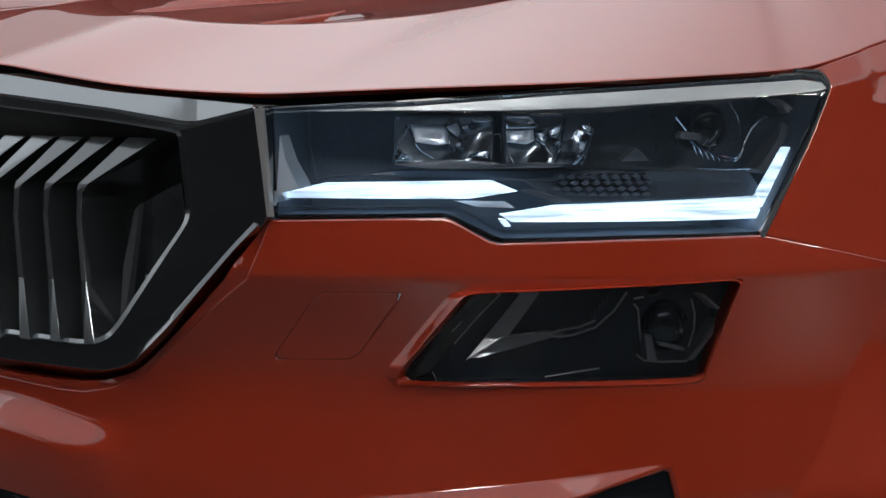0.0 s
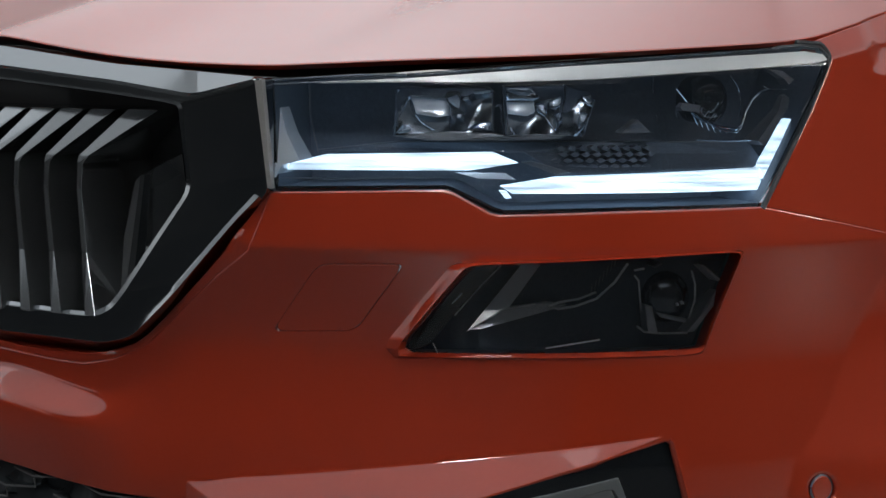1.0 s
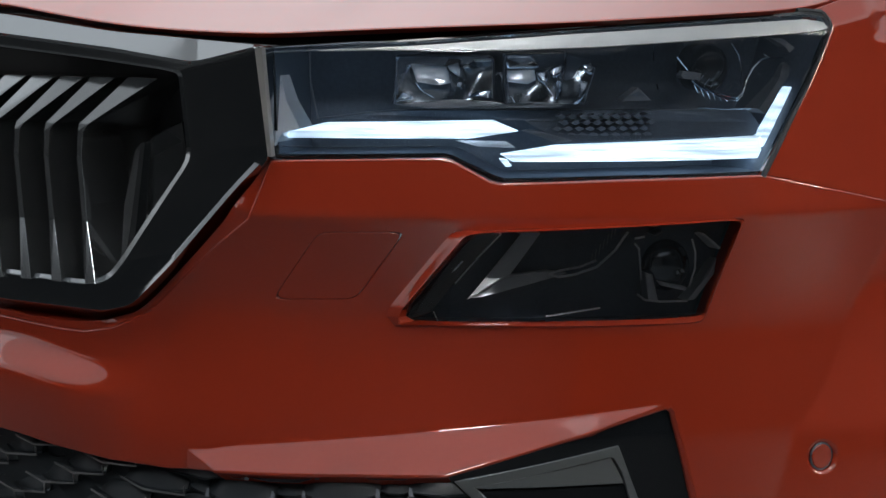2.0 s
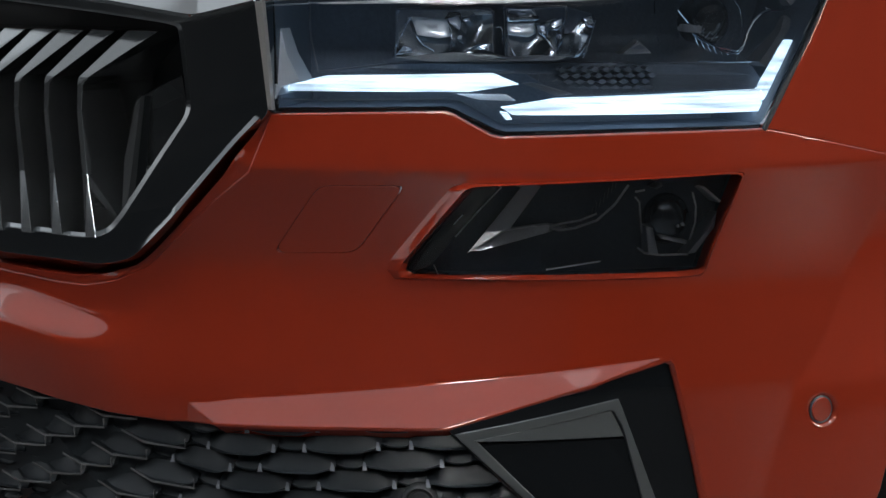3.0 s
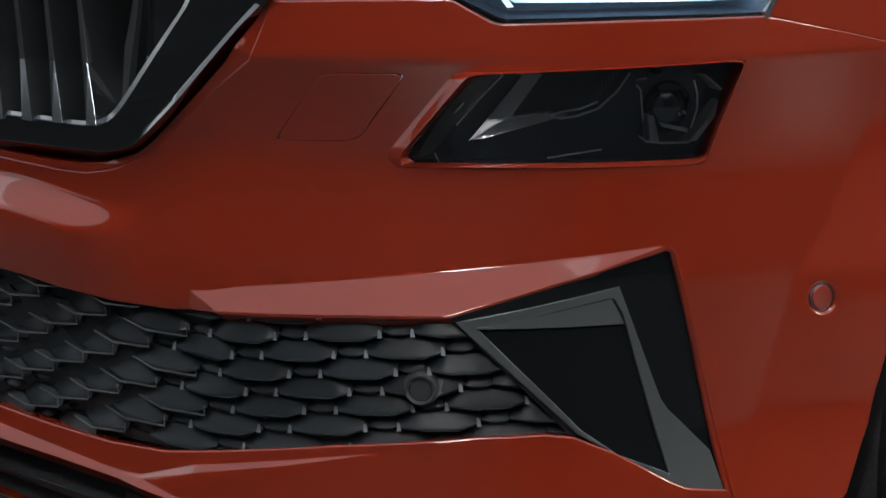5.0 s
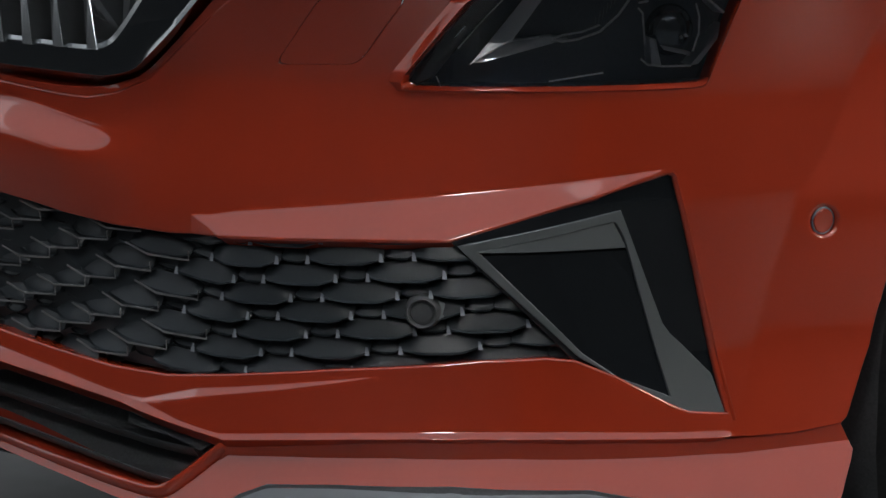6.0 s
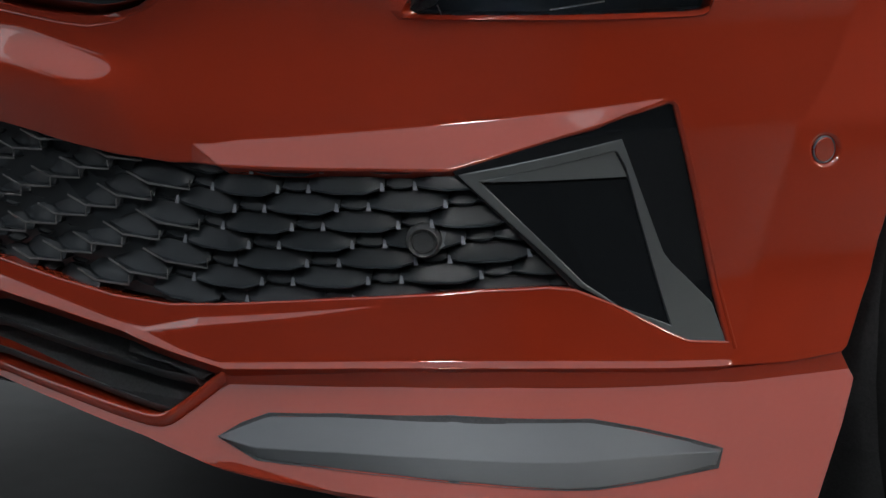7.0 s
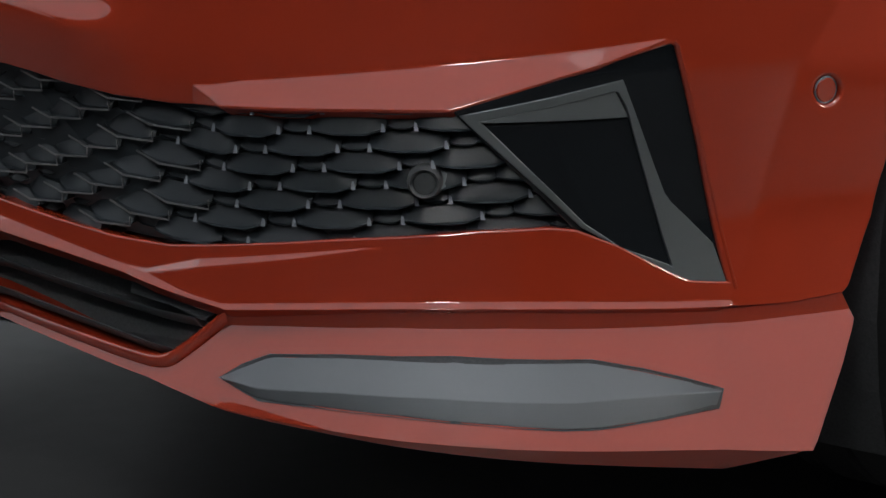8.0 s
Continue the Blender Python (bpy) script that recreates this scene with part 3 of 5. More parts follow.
panel("tow_cover", [tuple(mid + (np.array(p) - mid) * 0.935) for p in tow], h_body, PAINT, bumper, "painted towing eye cover", edge=(0.0007, 0.006), off=0.0004)



def lip_between(loop_a, loop_b, t):
    return [(a + (c - a) * t, b + (d - b) * t) for (a, b), (c, d) in zip(loop_a, loop_b)]


def dense(loop, rise, n=24):
    """A closed run with n points on each side, its corners rounded, and the rise at each point."""
    out, m = [], len(loop)
    for i in range(m):
        p, q = loop[i], loop[(i + 1) % m]
        out += [(p[0] + (q[0] - p[0]) * k / n, p[1] + (q[1] - p[1]) * k / n, rise[i] + (rise[(i + 1) % m] - rise[i]) * k / n) for k in range(n)]
    for _ in range(2):
        out = [tuple((np.array(out[i - 1]) + 2 * np.array(out[i]) + np.array(out[(i + 1) % len(out)])) / 4) for i in range(len(out))]
    return out


def ring_on(loop, hf, off=0.0):
    return [spot(a, z, hf(a, z) + h + off) for a, z, h in loop]


fog_foot, fog_crest, fog_in = dense(FOG_HOLE, [0.0] * 6), dense(FOG_CREST, FOG_RISE), dense(FOG_GLASS, [-0.005] * 6)
before = [tuple(np.array(p) * 0.12 + np.array(q) * 0.88) for p, q in zip(fog_foot, fog_crest)]
after = [tuple(np.array(p) * 0.85 + np.array(q) * 0.15) for p, q in zip(fog_crest, fog_in)]
bezel = loft([ring_on(fog_foot, h_body, -0.006), ring_on(fog_foot, h_body), ring_on(before, h_body, 0.0001), ring_on(fog_crest, h_body), ring_on(after, h_body), ring_on(fog_in, h_body), ring_on(fog_in, h_body, -0.01)])
smooth(part("fog_bezel", bezel, PAINT, bumper, "painted raised surround of the fog lamp"), 28)

fold_run, edge_run = [along(row, 160) for row in (FLANGE_FOLD, FLANGE_EDGE)]
flange_rings = [skin(fold_run, h_body, -0.0012)]
for t, deep in ((0.06, 0.0012), (0.5, 0.0018), (0.92, 0.0026), (1.0, 0.0040), (1.0, 0.045)):
    flange_rings.append([spot(a, z, h_body(b, w) - deep) for (a, z), (b, w) in zip(lip_between(fold_run, edge_run, t), fold_run)])
smooth(part("grille_flange", loft(flange_rings, close=False), PAINT, bumper, "painted flange round the grille", both=True), 40)

FENDER = [(0.9267, 0.7892), (0.9892, 0.8677), (1.021, 0.9119), (1.022, 0.9179), (1.003, 0.9285), (1.054, 0.9403), (1.123, 0.9536), (1.212, 0.9686), (1.214, 0.8886)] + [(1.116, 0.7497), (1.061, 0.761), (0.9903, 0.7757)]
panel("fender", FENDER, h_fender, PAINT, car, "orange-red painted front wing", step=0.005, fine=[(1.0, 0.885, 1.18, 0.97, 0.0022)], edge=(0.002, 0.02), lines=[([(a, line(WING_ROLL, a)) for a in (1.0, 1.0672, 1.1072, 1.1384)], 0.001), ([(a, line(WING_ROLL, a) - 0.007) for a in (1.08, 1.1072, 1.1384)], 0.001), ([(1.08, 0.901), (1.15, 0.901)], 0.001)])

APRON_TOP = [(0.0000, 0.3420), (0.1923, 0.3130), (0.2661, 0.3041), (0.3351, 0.2960), (0.3748, 0.2926), (0.3900, 0.2933), (0.3995, 0.2968), (0.4197, 0.3135), (0.4402, 0.3315), (0.4435, 0.3469), (0.4966, 0.3527), (0.5971, 0.3594), (0.6917, 0.3604), (0.8297, 0.3528), (0.8934, 0.3499), (0.9440, 0.3521), (0.9910, 0.3571)]
APRON_LOW = [(0.0000, 0.3320), (0.1932, 0.3080), (0.2679, 0.2985), (0.3371, 0.2893), (0.3759, 0.2845), (0.4192, 0.2764), (0.4598, 0.2683), (0.5347, 0.2622), (0.6048, 0.2540), (0.6909, 0.2439), (0.7761, 0.2326), (0.8647, 0.2190), (0.9161, 0.2347)]
APRON_END = [(0.9910, 0.3571), (0.9984, 0.3404), (0.9798, 0.3170), (0.9618, 0.2936), (0.9449, 0.2694), (0.9305, 0.2467), (0.9250, 0.2404), (0.9161, 0.2347)]
LIP_BACK = [(0.0000, 0.3650), (0.1712, 0.3337), (0.2404, 0.3204), (0.3059, 0.3066), (0.3599, 0.2968), (0.3766, 0.2970), (0.3829, 0.3000), (0.3972, 0.3121), (0.4217, 0.3328), (0.4295, 0.3401)]
LIP_CREST = [(0.0000, 0.3505), (0.1934, 0.3222), (0.2670, 0.3141), (0.3359, 0.3070), (0.3755, 0.3040), (0.3874, 0.3048), (0.3969, 0.3093), (0.4137, 0.3225), (0.4337, 0.3409), (0.4431, 0.3484)]
LIP_FOOT = [(0.0000, 0.3420), (0.1923, 0.3130), (0.2661, 0.3041), (0.3351, 0.2960), (0.3748, 0.2926), (0.3900, 0.2933), (0.3995, 0.2968), (0.4197, 0.3135), (0.4402, 0.3315), (0.4436, 0.3341)]
INSERT = [(0.4459, 0.2938), (0.4654, 0.3068), (0.4889, 0.3169), (0.5504, 0.3221), (0.6452, 0.3255), (0.7604, 0.3197), (0.8015, 0.3101), (0.8382, 0.2994), (0.8699, 0.2883), (0.8627, 0.2736), (0.8074, 0.2696), (0.7611, 0.2669), (0.7345, 0.2679), (0.6737, 0.2736), (0.6030, 0.2786), (0.5371, 0.2805), (0.4861, 0.2805)]


def apron_rows(a):
    """The heights of the apron's top, fold, foot and lower edge."""
    top, low = line(APRON_TOP, a), line(APRON_LOW, a)
    fold = min(line(APRON_FOLD, a), top - 0.0015)
    return top, fold, min(max(gentle(APRON_FOOT, a), low + 0.002), fold - 0.001), low


def h_apron(a, z):
    """The apron: upright below its seam, leaning out from the fold, then rolling under."""
    return 0.62 * gentle(LOW_DEEP, a) + 0.008 + 0.66 * max(line(APRON_FOLD, a) - z, 0) - 1.3 * bend(gentle(APRON_FOOT, a) - z, 0.0002) + 0.2 * bend(a - line(FLARE, z), 0.0012)


def apron_bm():
    ends = list(zip(*APRON_END))
    drop = [(ends[1][0] - z) / (ends[1][0] - ends[1][-1]) for z in ends[1]]
    rings = []
    for u in np.linspace(0, 1, 220):
        ring, a = [], u * ends[0][0]
        marks = []
        for k in range(31):
            top, fold, foot, low = apron_rows(a)
            if k <= 10:
                z = top + (fold - top) * k / 10
            elif k <= 24:
                z = fold + (foot - fold) * (k - 10) / 14
            else:
                z = foot + (low - foot) * (k - 24) / 6
            marks.append((a, z))
            a = u * float(np.interp((top - z) / (top - low), drop, ends[0]))
        (a, z), (b, w) = marks[0], marks[-1]
        ring = [spot(a, z - 0.004, h_apron(a, z) - 0.03), spot(a, z + 0.0012, h_apron(a, z) - 0.0042), spot(a, z + 0.0011, h_apron(a, z) - 0.0024), spot(a, z + 0.0007, h_apron(a, z) - 0.0009)]
        ring += [spot(a, z, h_apron(a, z)) for a, z in marks]
        ring += [spot(b, w, h_apron(b, w) - 0.0015), spot(b, w + 0.004, h_apron(b, w) - 0.03)]
        rings.append(ring)
    back = [p + Vector((-0.03, 0.02, 0)) for p in rings[-1]]
    return loft(rings + [back], close=False)


skirt = smooth(part("apron", apron_bm(), PAINT, car, "orange-red lower bumper apron", both=True), 26)
lip_back, lip_crest, lip_foot = [along(eased(row, 0.012), 200) for row in (LIP_BACK, LIP_CREST, LIP_FOOT)]
lip_rings = []
for (a, z), (b, y), (c, x) in zip(lip_back, lip_crest, lip_foot):
    p, q, r = spot(a, z, 0.62 * gentle(LOW_DEEP, a) - 0.016), spot(b, y, h_apron(c, x) + 0.0015), spot(c, x, h_apron(c, x) - 0.0008)
    ahead = Vector((plan(b)[2], plan(b)[3], 0))
    lip_rings.append([p - ahead * 0.05, p, p.lerp(q, 0.55) + Vector((0, 0, 0.0012)), p.lerp(q, 0.85) + Vector((0, 0, 0.0016)), q + Vector((0, 0, 0.0004)) - ahead * 0.001, q + ahead * 0.0002, q.lerp(r, 0.15) + ahead * 0.0016, q.lerp(r, 0.5) + ahead * 0.0022, q.lerp(r, 0.85) + ahead * 0.0012, r, r - ahead * 0.006])
smooth(part("opening_lip", loft(lip_rings, close=False), PAINT, skirt, "rounded painted lip of the lower opening", both=True), 45)

HOOD_EDGE = [(0, 0.936), (0.1768, 0.9354), (0.2495, 0.925), (0.3145, 0.9168), (0.3755, 0.9122), (0.4332, 0.9101), (0.4775, 0.9094), (0.5937, 0.9143), (0.747, 0.9192), (0.8541, 0.9242), (0.9434, 0.9283), (0.9993, 0.9315), (1.055, 0.9434), (1.126, 0.9567), (1.217, 0.9718)]

# where the bonnet's hollow begins, behind its front edge
HOOD_CREASE = [(0.0, 0.262), (0.045, 0.237), (0.134, 0.205), (0.217, 0.202), (0.275, 0.220), (0.365, 0.259), (0.45, 0.306), (0.544, 0.358), (0.70, 0.45), (1.3, 0.80)]


def hood_skin():
    """The bonnet: rolls up from its edge, rises, then flattens."""
    edge = resample(eased(HOOD_EDGE, 0.03), 0.012, closed=False)
    rings, steps = [], [0.0, 0.001, 0.002, 0.003, 0.0045, 0.006, 0.008, 0.011, 0.015, 0.02] + [0.02 + 0.02 * k for k in range(1, 9)] + [0.18 + 0.005 * k for k in range(1, 65)] + [0.50 + 0.02 * k for k in range(1, 31)]
    for b in steps:
        rise = 0.0
        for k in range(200):
            s = b * (k + 0.5) / 200
            slope = 13 + 66 * math.exp(-s / 0.00045)
            rise += math.tan(radians(slope)) * b / 200
        ring = []
        for a, z in edge:
            dish = 0.16 * bend(b - gentle(HOOD_CREASE, a), 0.003 + 0.012 * ease((0.24 - a) / 0.2))
            p, (_, _, nx, ny) = spot(a, z, h_fender(a, z)), plan(a)
            ring.append(p + Vector((-0.5 * nx * b, (0.5 - 0.5 * ny) * b, rise - dish)))
        rings.append(ring)
    tuck = [p + Vector((0, 0.012, -0.004)) for p in rings[0]]
    return [tuck] + rings


hood = smooth(part("hood", loft(hood_skin(), close=False), PAINT, car, "orange-red painted bonnet", both=True), 50)

# ---- grille ----
FRAME_OUT = [(0.0000, 0.9310), (0.2026, 0.9260), (0.3294, 0.9107), (0.4100, 0.9050), (0.4724, 0.9001), (0.4804, 0.8997), (0.4877, 0.8035), (0.4485, 0.7657), (0.3873, 0.7021), (0.3573, 0.6748), (0.3419, 0.6623), (0.3078, 0.6521), (0.1820, 0.6552), (0.0000, 0.6930)]
FRAME_MID = [(0.0000, 0.9150), (0.2128, 0.9089), (0.3373, 0.8967), (0.4161, 0.8853), (0.4732, 0.8989), (0.4757, 0.8961), (0.4862, 0.8062), (0.4560, 0.7773), (0.3935, 0.7092), (0.3687, 0.6861), (0.3527, 0.6712), (0.3230, 0.6639), (0.2057, 0.6682), (0.0000, 0.7120)]
FRAME_MIN = [(0.0000, 0.9120), (0.2077, 0.9067), (0.3334, 0.8940), (0.4103, 0.8826), (0.4648, 0.8948), (0.4677, 0.8920), (0.4786, 0.8057), (0.4518, 0.7794), (0.3882, 0.7117), (0.3614, 0.6894), (0.3437, 0.6794), (0.3185, 0.6735), (0.2038, 0.6792), (0.0000, 0.7170)]
FRAME_IN = [(0, 0.905), (0.2023, 0.8989), (0.317, 0.8882), (0.3875, 0.8802), (0.402, 0.8774), (0.4042, 0.8735), (0.4125, 0.8023), (0.3802, 0.7591), (0.3417, 0.7074), (0.3283, 0.6931), (0.3141, 0.6877), (0.2956, 0.6862), (0.1979, 0.6917), (0, 0.73)]
FRAME_LIP = [(0, 0.902), (0.1986, 0.8967), (0.3145, 0.8861), (0.3827, 0.878), (0.3958, 0.8752), (0.3976, 0.8723), (0.406, 0.8018), (0.374, 0.7605), (0.3355, 0.7097), (0.3232, 0.6964), (0.3101, 0.6911), (0.2927, 0.6897), (0.1943, 0.6953), (0, 0.733)]
FRAME_DEEPS = (-0.03, (-0.001, 0.0121, -0.014), 0.012, 0.0095, 0.0085, 0.006, 0.004, -0.010)


def ringed(loop, deep):
    """The surround's top edge slopes back, its sides and foot stay level."""
    loop = eased(loop, 0.011)
    if isinstance(deep, float):
        return skin(loop, h_front, deep)
    return [spot(a, z, h_front(a, z) + (deep[0] if k < 17 else deep[1] if k < 25 else deep[2])) for k, (a, z) in enumerate(loop)]


grille = part("grille", loft([ringed(loop, d) for loop, d in zip((FRAME_OUT, FRAME_OUT, FRAME_MID, FRAME_MIN, FRAME_IN, FRAME_IN, FRAME_LIP, FRAME_LIP), FRAME_DEEPS)], close=False), GLOSS_BLACK, car, "gloss black grille surround with faceted edges", both=True)
smooth(grille, 24)
soft = grille.modifiers.new("edge", "BEVEL")
soft.width, soft.segments, soft.limit_method, soft.angle_limit = 0.0012, 2, "ANGLE", radians(22)
EDGE_A = [(0.4746, 0.8974), (0.4811, 0.8985), (0.4895, 0.8052), (0.4859, 0.8056)]
part("edge_strip", block(EDGE_A, h_front, 0.0125, 0.004, bevel=0.0005), EDGE_GREY, grille, "light grey upright edge strip")
part("backing", loft([skin(FRAME_LIP, h_front, -0.1), skin([(a, 0.8) for a, z in FRAME_LIP], h_front, -0.102)], close=False), SATIN_BLACK, grille, "black panel behind the slats", both=True)


part("carrier", loft([skin([(0.0, 0.945), (0.25, 0.93), (0.5, 0.91)], h_front, -0.115), skin([(0.0, 0.60), (0.25, 0.60), (0.5, 0.60)], h_front, -0.115)], close=False), DEEP_BLACK, grille, "black carrier behind the grille", both=True)
part("floor_tray", loft([skin([(0.0, 0.684), (0.1, 0.6835), (0.2, 0.682), (0.30, 0.682)], h_front, -0.012), skin([(0.0, 0.689), (0.1, 0.688), (0.2, 0.687), (0.30, 0.687)], h_front, -0.11)], close=False), SATIN_BLACK, grille, "satin black shelf under the slats", both=True)


def slat_bm(a0, last=False):
    """One upright fin: a narrow nose that widens at its foot, deep flanks, and a roof that rises towards the back."""
    rows = [  # height, nose, nose's half width, back's half width, sideways
        (0.688, 0.014, 0.0055, 0.013, 0.017),
        (0.742, 0.0, 0.0026, 0.013, 0.002),
        (0.800, 0.004, 0.0022, 0.013, 0.0),
        (0.8225, 0.003, 0.0026, 0.013, 0.001),
        (0.829, 0.0005, 0.0046, 0.013, 0.003),
        (0.870, -0.0215, 0.0125, 0.016, 0.047),
    ]
    rings = []
    for z, nose, wn, wb, side in rows:
        if last and z > 0.86:
            side, wn = side + 0.006, wn + 0.003
        h = h_front(a0, z)
        rings.append([spot(a0 + side - wn, z, h + nose), spot(a0 + side + wn, z - 0.0006, h + nose - 0.0006), spot(a0 + side * 0.8 + wb, z, h - 0.095), spot(a0 + side * 0.8 - wb, z, h - 0.095)])
    return loft(rings, cap=True)


for k, a0 in enumerate([0.011, 0.045, 0.079, 0.113, 0.147, 0.181, 0.2145, 0.249, 0.286]):
    slat = part("slat", slat_bm(a0 + 0.007, k == 8), DARK_CHROME, grille)
    soft = slat.modifiers.new("edge", "BEVEL")
    soft.width, soft.segments = 0.0004, 2


def slab(loop, hf, front, back, lean=0.0):
    pts = resample(loop, 0.02)
    ma = np.mean(pts, 0)[0]
    small = [tuple(np.mean(pts, 0) + (np.array(p) - np.mean(pts, 0)) * 0.97) for p in pts]
    return loft([skin(pts, hf, back), [spot(a, z, hf(a, z) + front - 0.001 + lean * (a - ma)) for a, z in pts], [spot(a, z, hf(a, z) + front + lean * (a - ma)) for a, z in small]], cap=True)


part("end_slat", slab([(0.3384, 0.8119), (0.3693, 0.8258), (0.3864, 0.8317), (0.3915, 0.7992), (0.3236, 0.7074), (0.3196, 0.7052)], h_front, -0.03, -0.08, 0.25), GLOSS_BLACK, grille, "gloss black outermost slat")
part("end_slat_nose", slab([(0.3337, 0.8049), (0.3399, 0.8112), (0.3217, 0.7057), (0.3163, 0.7044), (0.3206, 0.7547)], h_front, -0.026, -0.08), SATIN_BLACK, grille)

# a black sheet puts the shade into the gap between bonnet, grille and headlight
GAP = [(a, z - 0.004) for a, z in HOOD_EDGE] + [(1.16, 0.89), (1.02, 0.86), (0.48, 0.79), (0.0, 0.88)]
panel("gap_seal", GAP, h_body, DEEP_BLACK, car, "black sheet for the shade in the gap under the bonnet", off=-0.1, step=0.02, both=True)

# ---- headlight ----
LAMP = [(0.4808, 0.8965), (0.5948, 0.9019), (0.747, 0.912), (0.8817, 0.9198), (0.9866, 0.9251), (1.007, 0.923), (1.012, 0.9171), (1.007, 0.9092), (0.9812, 0.8679), (0.9271, 0.7908), (0.7942, 0.7899), (0.6921, 0.7881), (0.6834, 0.7905), (0.6464, 0.8075), (0.6391, 0.8093), (0.4895, 0.8064)]
RING = [(0.4772, 0.8984), (0.5948, 0.9043), (0.747, 0.9144), (0.8824, 0.9222), (0.991, 0.9281), (1.011, 0.926), (1.017, 0.918), (1.013, 0.9081), (0.9863, 0.8669), (0.9303, 0.7878), (0.7942, 0.7856), (0.6907, 0.7843), (0.6809, 0.7862), (0.6446, 0.8036), (0.638, 0.8055), (0.487, 0.8029)]


def well(front, hf, off, back):
    """An open-fronted housing with a flat back."""
    pts = resample(front, 0.03)
    bm = loft([skin(pts, hf, off), skin(pts, hf, back)])
    bm.verts.ensure_lookup_table()
    deep = bm.faces.new([bm.verts[len(pts) + k] for k in range(len(pts))])
    bmesh.ops.triangulate(bm, faces=[deep])
    bmesh.ops.recalc_face_normals(bm, faces=bm.faces)
    return bm


lamp = part("headlight", well(LAMP, h_lamp, -0.0035, -0.09), LAMP_DARK, car, "lit headlight with a clear cover")
part("gasket", loft([skin(RING, h_lamp, -0.02), skin(RING, h_lamp, -0.004), skin(LAMP, h_lamp, -0.0035), skin(LAMP, h_lamp, -0.006)]), PIANO_BLACK, lamp, "black gasket round the cover")
smooth(part("gasket", bar(skin(resample(eased([(0.985, 0.9290), (1.0148, 0.9275), (1.0194, 0.9169), (1.0125, 0.906), (0.9762, 0.8566), (0.925, 0.7862)], 0.006), 0.004, closed=False), h_fender, -0.0012), 0.0027), DEEP_BLACK, lamp, "black rubber bead along the wing"))
panel("cover", LAMP, h_lamp, COVER, lamp, "clear polycarbonate cover", edge=(0.002, 0.006), step=0.008)


def lamp_piece(name, loop, mat, front, back, label="", hf=h_lamp, parent=None, tilt=0.0, lean=0.0, bulge=0.0):
    """A solid inside a lamp; its face may tilt upwards and lean along the nose."""
    pts = resample(loop, 0.02)
    ma, mz = np.mean(pts, 0)
    face = [spot(a, z, hf(a, z) + front - tilt * (z - mz) + lean * (a - ma)) for a, z in pts]
    small = [tuple(np.array((ma, mz)) + (np.array(p) - (ma, mz)) * 0.96) for p in pts]
    top = [spot(a, z, hf(a, z) + front + 0.0006 - tilt * (z - mz) + lean * (a - ma)) for a, z in small]
    rings = [skin(pts, hf, back), face, top]
    for scale, lift in ((0.75, 0.55), (0.45, 0.88), (0.15, 1.0)) if bulge else ():
        rings.append([spot(ma + (a - ma) * scale, mz + (z - mz) * scale, hf(a, z) + front + bulge * lift - (tilt * (z - mz) - lean * (a - ma)) * scale) for a, z in pts])
    ob = part(name, loft(rings, cap=True), mat, parent or lamp, label)
    return smooth(ob, 55) if bulge else ob


def lamp_bar(name, loop, w, mat, off, hf=h_lamp, parent=None, label=""):
    return smooth(part(name, bar(skin(resample(loop, 0.006, closed=False), hf, off), w), mat, parent or lamp, label))


lamp_piece("light_strip", [(0.4913, 0.8197), (0.4931, 0.8251), (0.5255, 0.8329), (0.6805, 0.836), (0.7041, 0.8269), (0.6602, 0.8206)], LED, -0.02, -0.03, "glowing white light strip")
lamp_piece("light_strip", [(0.6878, 0.8072), (0.7397, 0.8148), (0.9383, 0.8196), (0.9394, 0.8009), (0.8824, 0.8004), (0.6987, 0.8009)], LED, -0.02, -0.03, "glowing white light strip")
lamp_piece("light_strip", [(0.9387, 0.8196), (0.9739, 0.8614), (0.9939, 0.864), (0.9438, 0.7993)], LED, -0.0195, -0.03, "glowing white upswept light strip")
lamp_piece("light_foot", [(0.6471, 0.8187), (0.6925, 0.8184), (0.7019, 0.8131), (0.6678, 0.814)], CLEAR_EDGE, -0.018, -0.03, "clear light guide foot", tilt=1.2)
lamp_piece("light_foot", [(0.6867, 0.8035), (0.6936, 0.8025), (0.6979, 0.7972), (0.6925, 0.7967)], LED, -0.018, -0.03)
lamp_piece("side_trim", [(0.4764, 0.8871), (0.483, 0.8734), (0.4924, 0.8515), (0.5084, 0.8283), (0.492, 0.8246), (0.4873, 0.8138), (0.4841, 0.8137)], CLEAR_EDGE, -0.010, -0.04, "light grey side trim", tilt=0.3)
lamp_bar("seam", [(0.5062, 0.8939), (0.5077, 0.8684), (0.5127, 0.8489), (0.5167, 0.8352)], 0.0006, LAMP_GREY, -0.03)
for loop in ([(0.475, 0.8971), (0.561, 0.9024), (0.6032, 0.9021)], [(0.4804, 0.8937), (0.5407, 0.8966), (0.5828, 0.8968)]):
    lamp_bar("trim_line", loop, 0.0009, LAMP_GREY, -0.004)
lamp_piece("tray", [(0.512, 0.8356), (0.5832, 0.8432), (0.776, 0.8435), (0.946, 0.8412), (0.951, 0.8212), (0.7451, 0.8164), (0.7099, 0.8349)], LAMP_DARK, -0.04, -0.06, "smoked black tray", tilt=0.9)
lamp_piece("rib_plate", [(0.7074, 0.8274), (0.7165, 0.8283), (0.7539, 0.8186), (0.7397, 0.8167)], LAMP_GREY, -0.022, -0.03, "ribbed reflector strip")

